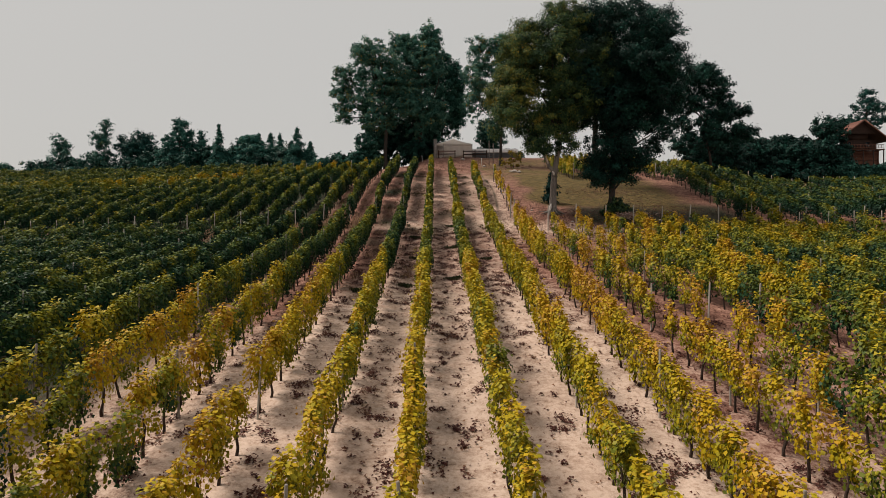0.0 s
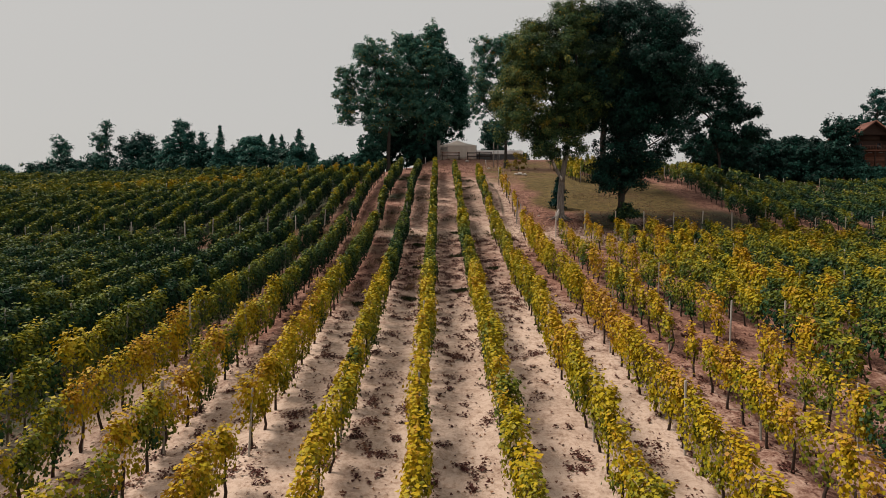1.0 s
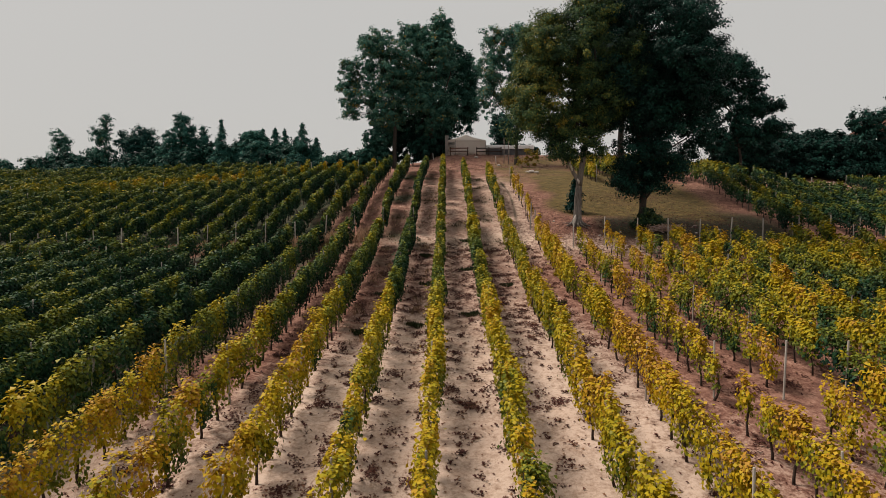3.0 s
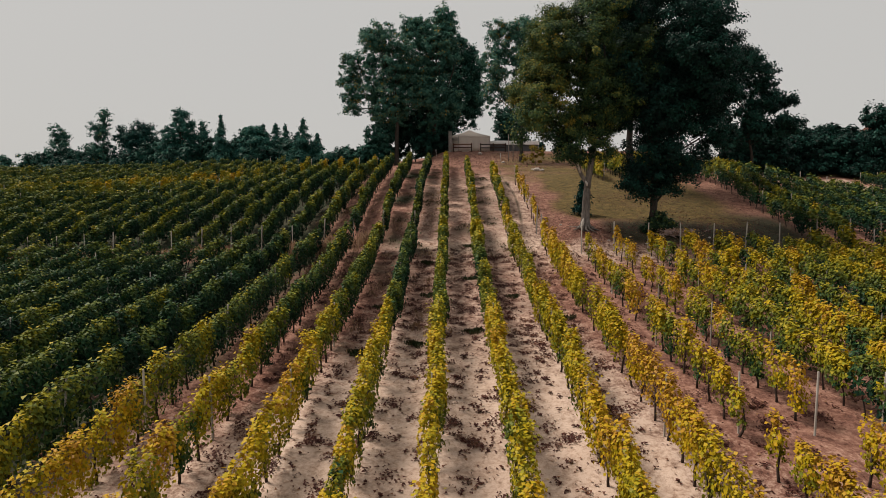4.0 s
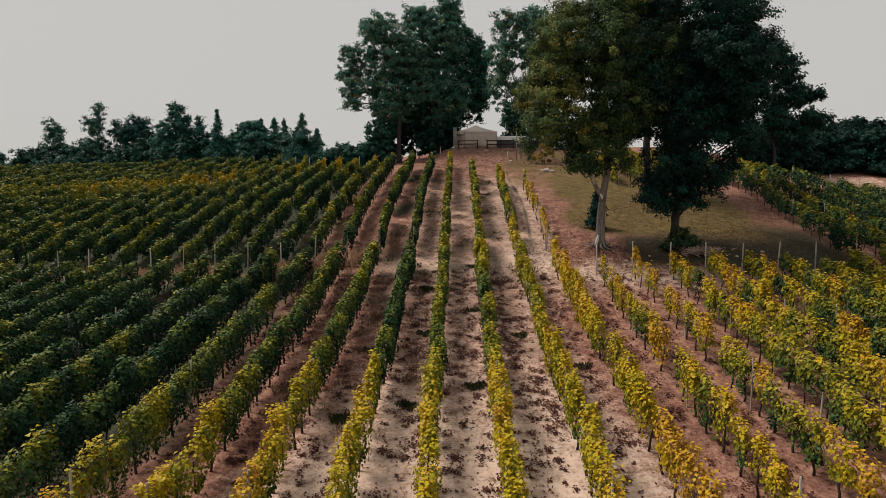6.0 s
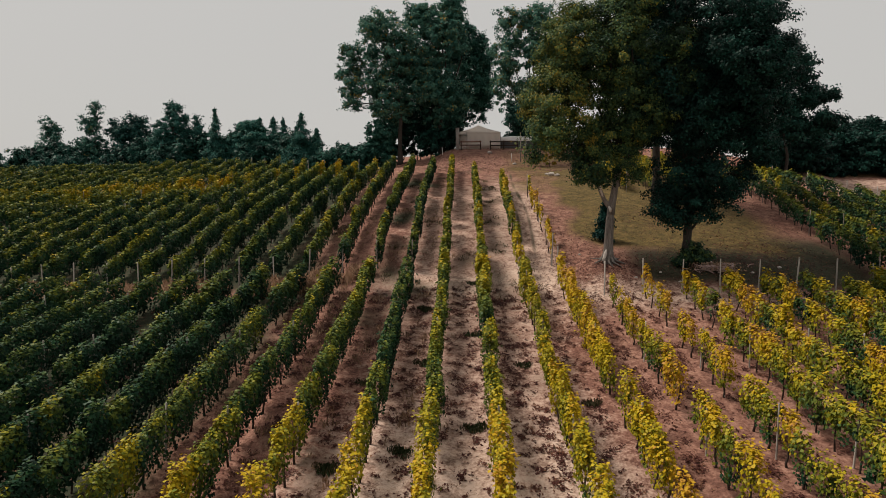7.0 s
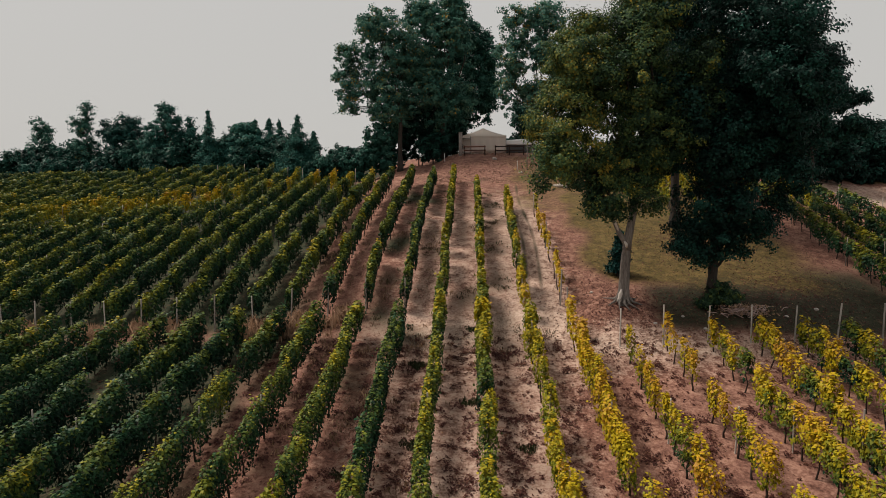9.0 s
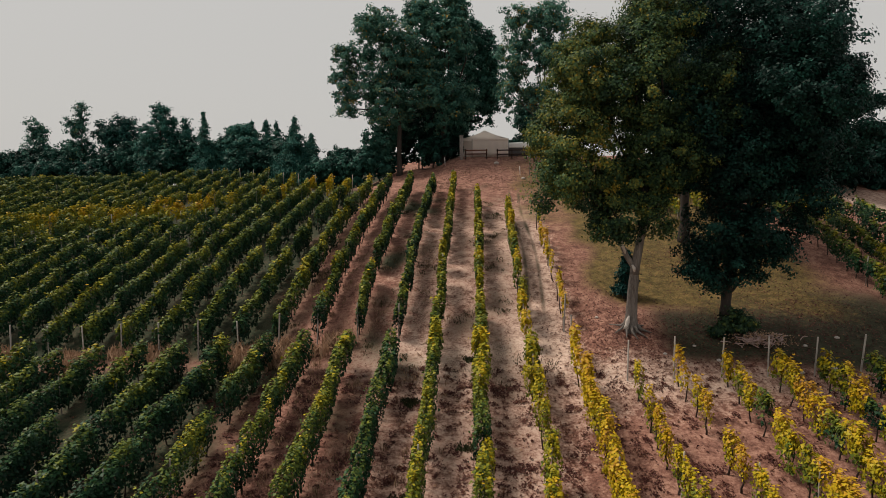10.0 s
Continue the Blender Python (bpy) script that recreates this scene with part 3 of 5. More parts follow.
for i in range(18):
    x = RIGHT0 + STEP * i
    rows_of_vines.append((x, 47.5, float(np.interp(x, (23, 25.5, 27.5, 29.5, 32, 36, 43.5, 45.5, 58), (70, 69.5, 68, 66, 63.5, 63.5, 64, 78.5, 79.5))), "right"))


def is_near(x, y):
    return (-9.3 < x < 10.2) & (y > 9.0) & (y < 41.5)


near_vines = []
for x, y0, y1, block in rows_of_vines:
    ys = np.arange(y0, y1, GAP) + rng.uniform(-0.12, 0.12, len(np.arange(y0, y1, GAP)))
    keep = rng.random(len(ys)) > np.where(vigour(x, ys) < 0.6, 0.22, 0.03)
    ys = ys[keep]
    near_here = is_near(x, ys)
    near_vines += [(float(fan(x, y)) + rng.normal() * 0.03, y) for y in ys[near_here]]
    ys = ys[~near_here]
    if not len(ys):
        continue
    xs = (x if block == "right" else fan(x, ys)) + rng.normal(size=len(ys)) * 0.04
    chunks, tones = [], []
    aside = np.abs(x) > 0.78 * ys + 2.5
    close = ~aside & (ys < 44)
    middle = ~aside & (ys >= 44) & (ys < 62)
    for which, count, size in ((close, 640, 0.11), (middle, 400, 0.138), (~aside & (ys >= 62), 300, 0.155), (aside, 45, 0.36)):
        if which.any():
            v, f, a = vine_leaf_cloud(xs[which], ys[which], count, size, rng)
            chunks.append((v, f))
            tones.append(a)
    v, f = join(chunks)
    base = np.array((x, (y0 + y1) / 2, float(land(x, (y0 + y1) / 2))))
    tint = autumn(x, (y0 + y1) / 2)
    row = thing("vine_row", base, "long trellised row of " + ("golden yellow" if tint > 0.5 else "yellowing green" if tint > 0.28 else "dark green") + " grape vines on the slope", "vine row", "vine rows of the " + block + " block", "stuff")
    part("foliage", np_mesh("foliage", v - base, f, {"autumn": np.concatenate(tones)}), VINE_LEAF, row)
    v, f = join([vine_stem(a, b, rng, 3) for a, b in zip(xs, ys)])
    tagged(part("stems", np_mesh("stems", v - base, f, None, True), VINE_WOOD, row), kind="stuff")

for x, y in near_vines:
    base = np.array((x, y, float(land(x, y))))
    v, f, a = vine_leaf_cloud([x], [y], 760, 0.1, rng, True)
    tint = float(autumn(x, y))
    vine = thing("grape_vine", base, ("golden yellow" if tint > 0.6 else "yellowing green" if tint > 0.35 else "dark green") + " autumn grape vine trained on the trellis", "grape vine", "vines of the near rows")
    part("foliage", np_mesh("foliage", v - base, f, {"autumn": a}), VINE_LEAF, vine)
    v, f = vine_stem(x, y, rng, 6)
    part("stem", np_mesh("stem", v - base, f, None, True), VINE_WOOD, vine)


# ---- trellis posts ----
def post_mesh(height, r, rng_):
    k = np.array((-0.3, 0.02, height * 0.5, height - 0.02, height))
    v, f = tube(np.stack([0 * k, 0 * k, k], 1), (r * 1.05, r, r * 0.97, r * 0.94, r * 0.8), 8)
    return np_mesh("post", v, f, None, False)


POSTS = [post_mesh(h, r, rng) for h, r in ((1.78, 0.03), (1.86, 0.033), (1.7, 0.028))]
END_POSTS = [post_mesh(h, r, rng) for h, r in ((1.88, 0.038), (1.95, 0.042), (1.8, 0.035))]
for me in POSTS + END_POSTS:
    me.materials.append(POST_WOOD)
far_posts = []
for x, y0, y1, block in rows_of_vines:
    for k, y in enumerate(np.arange(y0, y1 + 3, 6.6)):
        last = y + 6.6 > y1 + 3
        if last and block == "lower" and x < 4 or k == 0 and block == "upper" and -1.5 < x < 3:
            continue
        end = k == 0 or last
        yy = (y0 - 0.5 if k == 0 and block != "lower" else y1 + 0.35 if last else y + rng.uniform(-0.4, 0.4))
        px = x if block == "right" else float(fan(x, yy))
        m = pose(px + rng.normal() * 0.03, yy, float(land(px, yy)), rng.normal() * 1.6, rng.normal() * 1.6, rng.uniform(0, 360))
        if -22 < x < 22 and 8 < yy < 62 or end and block in ("upper", "right") and -26 < x < 40 and yy < 60:
            post = new("vineyard_post", (END_POSTS if end else POSTS)[int(rng.integers(3))])
            post.matrix_basis = m
            tagged(post, "weathered grey wooden row-end post" if end else "thin grey wooden trellis post among the vines", "post", "vineyard posts")
        else:
            far_posts.append((m, (1.72, 0.03)))
chunks = []
for m, (h, r) in far_posts:
    v, f = tube([(0, 0, -0.2), (0, 0, h)], (r, r), 5)
    m = np.array(m)
    chunks.append((v @ m[:3, :3].T + m[:3, 3], f))
v, f = join(chunks)
tagged(part("trellis_posts", np_mesh("trellis_posts", v, f), POST_WOOD, None), "many thin grey trellis posts in the far rows", "post", kind="stuff")


# ---- trees ----
def limb(a, b, r0, r1, rng, bend=0.045, steps=5):
    """A bent, tapering limb from a to b."""
    a, b = np.asarray(a, float), np.asarray(b, float)
    k = np.linspace(0, 1, steps)[:, None]
    d = np.linalg.norm(b - a)
    sway = rng.normal(size=3) * d * bend
    mid = np.sin(np.pi * k) * sway + 0.12 * np.sin(2 * np.pi * k) * sway[[1, 2, 0]]
    return tube(a + (b - a) * k + mid, np.linspace(r0, r1, steps), 5, False)


def crown_cloud(lobes, count, size, rng, airy=0.25, tone=0.3, clump=0.5, slim=0.42, fine=True):
    """Leaf clumps filling ellipsoid lobes (x, y, z, rx, ry, rz, and any painted light), denser at their skin, with
    gaps.
    """
    whole = []
    for lobe in lobes:                 # each lobe carries smaller ones on its skin, so that the outline breaks up
        c, r = np.array(lobe[:3]), np.array(lobe[3:6])
        lobe_light = lobe[6] if len(lobe) > 6 else 0.0
        whole.append((*c, *(r * 0.9), lobe_light))
        for _ in range(4):
            d = rng.normal(size=3) + (0, 0, 0.25)
            d /= np.linalg.norm(d)
            whole.append((*(c + d * r * rng.uniform(0.6, 0.85)), *(r * rng.uniform(0.34, 0.52)), lobe_light))
    lobes = whole
    vol = np.array([l[3] * l[4] * l[5] for l in lobes]) ** 0.75
    per = (count * vol / vol.sum()).astype(int)
    pos, out, tones, tips = [], [], [], []
    for lobe, n in zip(lobes, per):
        c, r = np.array(lobe[:3]), np.array(lobe[3:6])
        clumps = max(8, int(n / (30 * max(1.0, (0.2 / size) ** 2))))      # leaves gather in bunches of one size
        d = rng.normal(size=(clumps, 3))
        d /= np.linalg.norm(d, axis=1, keepdims=True)
        rad = rng.random(clumps) ** 0.38 * rng.uniform(0.82, 1.12, clumps)
        centre = c + d * rad[:, None] * r
        hole = lumps(centre[:, 0] * 1.3 + centre[:, 2], centre[:, 1] + centre[:, 2] * 1.7, 1.1, float(c[0])) < -0.75 + 1.3 * airy
        keep = ~hole | (rng.random(clumps) < 0.25)
        keep[0] = True
        centre, d = centre[keep], d[keep]
        tips.append(centre)
        own = rng.integers(0, len(centre), n)
        ball = rng.normal(size=(n, 3))
        ball *= (rng.random(n) ** 0.45 / np.linalg.norm(ball, axis=1))[:, None]
        spray = d + 0.7 * rng.normal(size=d.shape) + (0, 0, 0.2)
        spread = ball * 1.05 * clump * np.array((1, 1, 0.7)) * rng.uniform(0.6, 1.3, len(centre))[own][:, None]
        spread = spread + spray[own] * (rng.random(n) ** 1.5 * rng.uniform(0.2, 0.9, len(centre))[own] * clump)[:, None]
        p = centre[own] + spread
        pos.append(p)
        o = (p - c) / r
        o = 0.6 * o / (np.linalg.norm(o, axis=1, keepdims=True) + 1e-6) + 0.8 * spread / (np.linalg.norm(spread, axis=1, keepdims=True) + 1e-6) + (0, 0, 0.3)
        out.append(o)
        tones.append(tone + lobe[6] + 0.1 * rng.normal(size=len(centre))[own] + 0.06 * rng.normal(size=n) + 0.2 * (rng.random(n) < 0.05))
    v, f = leaves(np.concatenate(pos), np.concatenate(out), size, rng, False, 0.3, 0.45, slim, small=fine)
    return v, f, np.clip(np.concatenate(tones), 0.02, 0.98), np.concatenate(tips)


def make_tree(name, label, category, place, lobes, count, size, seed, trunk=(), bark=None, r=0.3, tone=0.3, airy=0.25, clump=0.5, leaf=None, group="", branches=60, heads=(), up=0.0):
    """A tree: bent trunk points (x, y, z from its foot), limbs into each lobe, twigs to the clumps, and a crown of leaf clumps."""
    rg = np.random.default_rng(seed)
    x, y = place
    tree = thing(name, (x, y, float(land(x, y))), label, category, group)
    pts = np.array(trunk if len(trunk) else ((0, 0, -0.3), (0.05, 0, 1.0), (0.1, 0.05, 2.5), (0.0, 0, 4.0)), float)
    pts[1:, 2] += up
    lobes = [(q[0], q[1], q[2] + up, *q[3:]) for q in lobes]
    k = np.linspace(0, 1, len(pts))
    radii = r * (1.0 - 0.35 * k)
    radii[0] *= 1.3
    fine = np.linspace(0, 1, 14)
    path = np.stack([np.interp(fine, k, pts[:, j]) for j in range(3)], 1)
    v, f = tube(path, np.interp(fine, k, radii) * (1 + 0.05 * rg.normal(size=14)), 16)
    core = np.concatenate([path[:1], path, path[-1:]]).repeat(16, axis=0)
    ridge = np.tile(0.06 * rg.normal(size=16), 16) + 0.035 * rg.normal(size=256)      # ridged, knobbly bark
    v = v + (v - core) * ridge[:, None]
    bark = bark or BARK
    part("trunk", np_mesh("trunk", v, f, None, True), bark, tree)
    cv, cf, ct, tips = crown_cloud(lobes, count, size, rg, airy, tone, clump)
    fork = pts[-1]
    for lobe in lobes:
        chunks = []
        c = np.array(lobe[:3])
        if min(lobe[3:6]) < 0.6 or abs(lobe[1]) > 2:
            continue
        start = path[-1] if c[2] > fork[2] else path[int(rg.integers(6, 12))]
        if heads and c[2] > fork[2]:
            start = np.array(min(heads, key=lambda q: np.linalg.norm(np.array(q) - c)))
        chunks.append(limb(start, c, radii[-1] * 0.55, radii[-1] * 0.15, rg))
        ends = tips[np.linalg.norm((tips - c) / np.array(lobe[3:6]), axis=1) < 1.25]
        for e in ends[rg.permutation(len(ends))[: max(3, branches // len(lobes))]]:
            s = start + (c - start) * rg.uniform(0.55, 1.0)
            chunks.append(limb(s, e, radii[-1] * 0.2, 0.012, rg, 0.08, 4))
        v, f = join(chunks)
        part("limb", np_mesh("limb", v, f, None, True), BARK, tree)
    part("crown", np_mesh("crown", cv, cf, {"autumn": ct}), leaf or TREE_LEAF, tree)
    return tree


def make_spruce(label, place, height, width, seed, category="conifer", droop=0.35, tone=0.45, bare=0.06, group="", density=1.0):
    """A spruce or fir: straight trunk, whorls of boughs carrying sprays of needles."""
    rg = np.random.default_rng(seed)
    x, y = place
    tree = thing("conifer", (x, y, float(land(x, y))), label, category, group)
    v, f = tube([(0, 0, -0.2), (0, 0, height * 0.5), (0, 0, height)], (0.18, 0.1, 0.02), 7)
    part("trunk", np_mesh("trunk", v, f, None, True), BARK, tree)
    boughs, pos, out, tones = [], [], [], []
    z = height * bare + 0.3
    while z < height - 0.15:
        reach = width * (1 - z / height) ** 1.05 + 0.05
        for j in range(int(rg.integers(6, 10))):
            a, l_ = rg.uniform(0, 2 * np.pi), reach * rg.uniform(0.45, 1.25)
            d = np.array((np.cos(a), np.sin(a), 0))
            k = np.linspace(0, 1, 5)[:, None]
            line = np.array((0, 0, z + 0.16 * rg.normal())) + d * l_ * k + np.array((0, 0, 1)) * l_ * (0.12 * k - droop * k ** 2)
            if rg.random() < 0.5:
                boughs.append(tube(line[[0, 2, 4]], (0.03, 0.02, 0.008), 3))
            m = int((6 + 26 * l_) * density)
            kk = rg.random(m) ** 0.7
            p = np.stack([np.interp(kk, k[:, 0], line[:, q]) for q in range(3)], 1) + rg.normal(size=(m, 3)) * (0.09 + 0.1 * l_ * kk)[:, None] * (1, 1, 0.6)
            pos.append(p)
            out.append(np.tile(d * 0.6 + (0, 0, 0.5), (m, 1)))
            tones.append(tone + 0.1 * rg.normal() + 0.1 * rg.normal(size=m))
        z += rg.uniform(0.3, 0.6) * max(0.6, height / 12)
    v, f = join(boughs)
    tagged(part("boughs", np_mesh("boughs", v, f), BARK, tree), kind="stuff")
    v, f = leaves(np.concatenate(pos), np.concatenate(out), 0.18, rg, False, 0.5, 0.6, 0.3, small=True)
    part("needles", np_mesh("needles", v, f, {"autumn": np.clip(np.concatenate(tones), 0, 1)}), NEEDLES, tree)
    return tree


# the two oaks at the head of the lower block and the one behind them
oak_a = make_tree("oak_tree", "tall oak with pale forked trunk and yellowing leaves beside the vines", "tree", (8.8, 48.3),
                  # a seventh value paints sunlight into the leaves: left lobes paler, right ones darker
                  ((-2.8, 0, 9.2, 2.2, 2.6, 2.6, 0.14), (-0.2, -0.5, 11.8, 2.7, 2.9, 3.0), (1.2, 0, 8.4, 2.2, 2.4, 2.2), (-2.3, 0.3, 12.3, 2.1, 2.2, 2.2, 0.12), (0.6, 0, 14.4, 2.0, 2.3, 1.7, 0.06),
                   (-3.4, -0.4, 7.3, 1.5, 1.6, 1.3, 0.1), (-2.0, -0.3, 6.4, 1.3, 1.3, 1.1, 0.05), (-0.9, -0.7, 5.4, 1.2, 1.2, 1.3), (1.0, -0.3, 5.6, 1.1, 1.1, 1.2), (3.2, 0, 11, 1.8, 2, 2.4, -0.08), (-0.2, 0.3, 7.2, 2.2, 2.2, 1.7, 0.04), (2.5, 0.2, 8.4, 1.7, 1.9, 1.9, -0.05), (-4.4, 0, 6.1, 0.55, 0.55, 0.5)),
                  165000, 0.108, 21, ((0, 0, -0.3), (0.0, 0, 0.5), (0.03, 0, 1.6), (0.1, 0, 2.95)), PALE_BARK, 0.32, 0.4, 0.34, 0.46, OAK_LEAF, "oaks by the vineyard", heads=((-0.95, 0.1, 4.9), (0.75, 0.1, 6.1)))
for line_, thick in ((((0.15, 0, 2.65), (0.11, 0, 2.95), (-0.28, 0, 3.5), (-0.57, 0, 4.15), (-0.95, 0.1, 4.9)), (0.17, 0.16, 0.13, 0.11, 0.07)),
                     (((0.1, 0, 2.65), (0.14, 0, 3.05), (0.26, 0, 3.8), (0.42, 0.03, 4.7), (0.75, 0.1, 6.1)), (0.23, 0.22, 0.2, 0.17, 0.12))):
    v, f = tube(line_, thick, 9)
    part("fork", np_mesh("fork", v, f, None, True), PALE_BARK, oak_a)
v, f = join([tube([(0.2 * math.cos(a), 0.2 * math.sin(a), 0.28), (0.5 * math.cos(a), 0.5 * math.sin(a), 0.08 + 0.12 * min(0, math.sin(a))), (1.05 * math.cos(a + 0.2), 1.05 * math.sin(a + 0.2), -0.02 + 0.26 * math.sin(a))], (0.11, 0.07, 0.02), 5) for a in (0.3, 1.4, 2.6, 3.5, 4.1, 4.6, 5.1, 5.7)])
part("roots", np_mesh("roots", v, f, None, True), PALE_BARK, oak_a, "bare roots spreading over the bank")

make_tree("oak_tree", "dense dark green oak with boughs hanging low on the turf", "tree", (13.3, 48.5),
                  ((-0.3, -0.2, 3.3, 2.3, 2.1, 1.2), (1.4, 0, 3.7, 1.9, 1.8, 1.3), (-1.6, -0.4, 2.9, 1.0, 1.2, 0.7), (0.1, 0, 5.2, 2.7, 2.5, 2.3), (-1.7, 0.3, 8.3, 1.7, 1.8, 1.8), (2.9, 0.3, 7.6, 1.7, 1.8, 1.7), (0.4, -0.6, 7.0, 2.3, 2.0, 2.0), (2.6, 0.5, 9.3, 3.0, 3.0, 2.6), (-0.8, 0.2, 10, 2.8, 2.8, 3.0), (4.5, 0.5, 11.3, 1.9, 2.2, 2.2),
                   (1.6, 0, 13.4, 3.4, 3, 2.6), (3.6, 0.5, 13.8, 2.2, 2.3, 2.0), (-1, 0, 14.6, 2.2, 2.2, 1.8), (0.6, 0.2, 8, 2.4, 2.4, 2), (2.0, -2.8, 10.5, 2.2, 2.0, 2.2), (2.4, 3.4, 10, 2.6, 2.4, 2.4), (0, 3.6, 12.4, 2.8, 2.6, 2.4), (3.6, 0, 6.4, 1.3, 1.4, 1.2), (3.2, 0.2, 5.0, 0.9, 1.0, 0.8), (4.4, 0.2, 8.8, 1.3, 1.4, 1.3)),
                  150000, 0.122, 22, ((0, 0, -0.3), (0, 0, 1.0), (0.05, 0, 2.5), (0.1, 0, 4.5)), BARK, 0.28, 0.06, 0.26, 0.5, group="oaks by the vineyard")

make_tree("oak_tree", "tall dark oak with a straight bare trunk on the turf", "tree", (15.0, 60.2),
                  ((0, 0, 9.5, 3.4, 3.2, 3.0), (3.2, 1, 11, 3.2, 3, 3), (-2.6, 0, 12, 3, 3, 3), (0, 0, 14.5, 3, 3, 2.2), (4.5, 0.5, 8.5, 2.4, 2.4, 2)),
                  50000, 0.17, 23, ((0, 0, -0.3), (0, 0, 2), (-0.1, 0, 4), (0, 0, 6.5)), BARK, 0.33, 0.13, 0.25, 0.5, group="oaks by the vineyard")

make_tree("oak_tree", "open-crowned dark tree with sky showing between its boughs", "tree", (34.2, 80.0),
                  ((-4.5, 0, 12, 2.8, 2.6, 2.6), (-1.2, 0, 12.4, 2.6, 2.6, 2.0), (0.6, 0, 10.6, 2.0, 2.2, 2.0), (3.4, 0, 8.4, 2.0, 2.0, 1.2), (0.5, 0, 7.2, 2.6, 2.2, 2.0), (-2.6, 0, 9.4, 2.2, 2.2, 1.6), (-6.4, 0, 11.6, 1.6, 1.8, 1.6), (3.6, 0, 5.4, 2.4, 2.2, 1.5), (0.4, 0.3, 4.4, 2.6, 2.2, 1.6), (-3.0, 0.3, 4.2, 2.0, 2.0, 1.5), (-4.4, 0, 9.2, 1.3, 1.4, 1.6), (-3.6, 0, 6.6, 1.2, 1.2, 1.3)),
                  37000, 0.23, 24, ((0, 0, -0.3), (0.2, 0, 2), (-0.2, 0, 4), (-0.6, 0, 7.0)), BARK, 0.16, 0.15, 0.3, 0.5, group="trees on the hilltop")

# the clump on the hilltop beside the tent
make_tree("hilltop_tree", "broad dark tree with loose outer boughs on the hilltop", "tree", (-7.0, 88.5),
          ((-6.0, 0, 8.6, 1.9, 2.0, 2.2), (-4.9, 0, 11.8, 2.2, 2.2, 1.9), (-2.6, 0, 15, 2.6, 2.6, 2.2), (0, 0, 12, 3.4, 3.2, 3.4), (-1.0, 0, 6.7, 3.6, 3.2, 3.4), (-3.2, 0, 9.0, 2.6, 2.4, 2.4), (-5.6, 0, 6.2, 1.1, 1.2, 0.9)),
          42000, 0.2, 25, ((0, 0, -0.3), (0, 0, 2), (0.1, 0, 4), (0, 0, 5.5)), BARK, 0.3, 0.58, 0.55, 0.45, group="trees on the hilltop", up=1.0)
make_tree("hilltop_tree", "tall dense dark green tree on the hilltop beside the tent", "tree", (-2.3, 91.0),
          ((0, 0, 6.0, 3.4, 3.2, 4.2), (1.1, 0, 15.2, 2.2, 2.2, 2.2), (0.6, 0, 12.5, 3.4, 3.2, 3.2), (1.6, 0, 17.2, 1.4, 1.5, 1.9), (-2.2, 0, 15.2, 2.6, 2.6, 2.2), (-2.6, 0, 10, 2.8, 2.8, 3)),
          40000, 0.25, 26, ((0, 0, -0.3), (0, 0, 2), (0.1, 0, 4), (0, 0, 5)), BARK, 0.32, 0.54, 0.26, 0.5, group="trees on the hilltop", up=0.9)
make_tree("hilltop_tree", "dark green tree overhanging the tent on the hilltop", "tree", (-2.2, 96.5),
          ((2.4, 0, 10.5, 3.4, 3, 3.2), (4.8, 0, 7.6, 1.9, 2, 2.2), (3.4, 0, 14, 2.4, 2.2, 1.9), (1.4, 0, 6.2, 2.6, 2.6, 2.8), (5.3, 0, 10.6, 1.3, 1.4, 2.2), (0, 0, 3.4, 2.4, 2.2, 2.2), (5.5, 0.8, 8.3, 1.9, 1.9, 2.8), (4.6, 1.4, 6.0, 2.2, 1.6, 1.2), (5.0, 0.6, 12.2, 1.9, 1.8, 2.0), (4.0, 2.8, 5.4, 2.4, 1.5, 2.0), (2.0, 3.0, 4.4, 2.2, 1.5, 2.0), (5.7, 2.4, 7.0, 1.7, 1.5, 2.0)),
          36000, 0.25, 27, ((0, 0, -0.3), (0, 0, 2), (0.1, 0, 3.5)), BARK, 0.3, 0.36, 0.24, 0.5, group="trees on the hilltop", up=0.9)
make_tree("hilltop_tree", "thin-leaved tree with sparse light top beside the track", "tree", (8.2, 81.5),
          ((-3.1, 0, 11.5, 2.0, 2.0, 2.8), (-3.4, 0, 8.0, 1.2, 1.4, 2.0), (0.3, 0, 15.0, 2.4, 2.0, 1.8), (2.6, 0, 11, 2.8, 2.4, 3.2), (-0.8, 0, 7.6, 1.9, 2.0, 1.8), (-2.6, 0, 15.0, 1.6, 1.5, 1.4), (-0.2, 0, 11.6, 1.7, 1.7, 2.4)),
          31000, 0.19, 28, ((0, 0, -0.3), (0, 0, 2), (0.1, 0, 5)), BARK, 0.2, 0.6, 0.5, 0.45, group="trees on the hilltop")
make_tree("hilltop_tree", "small dark round tree behind the tent", "tree", (8.8, 104.0),
          ((0, 0, 4.4, 2.6, 2.4, 2.2), (-0.5, 0, 6.2, 1.8, 1.8, 1.5), (0.6, 0, 1.7, 3.2, 1.6, 1.8)), 12000, 0.26, 29, ((0, 0, -0.3), (0, 0, 1.2), (0, 0, 2.4)), BARK, 0.16, 0.25, 0.15, 0.45, group="trees on the hilltop")
# tree line beyond the left crest
make_tree("birch_tree", "slender pale-stemmed birch with thin hanging crown", "tree", (-69, 118), ((0, 0, 5, 3.0, 2.6, 3.4), (0.3, 0, 8.4, 2.2, 2.0, 2.6), (-0.1, 0, 10.8, 1.2, 1.2, 1.8)), 9000, 0.22, 31, ((0, 0, -0.3), (0, 0, 3), (0.2, 0, 7)), PALE_BARK, 0.14, 0.42, 0.35, 0.5, group="tree line")
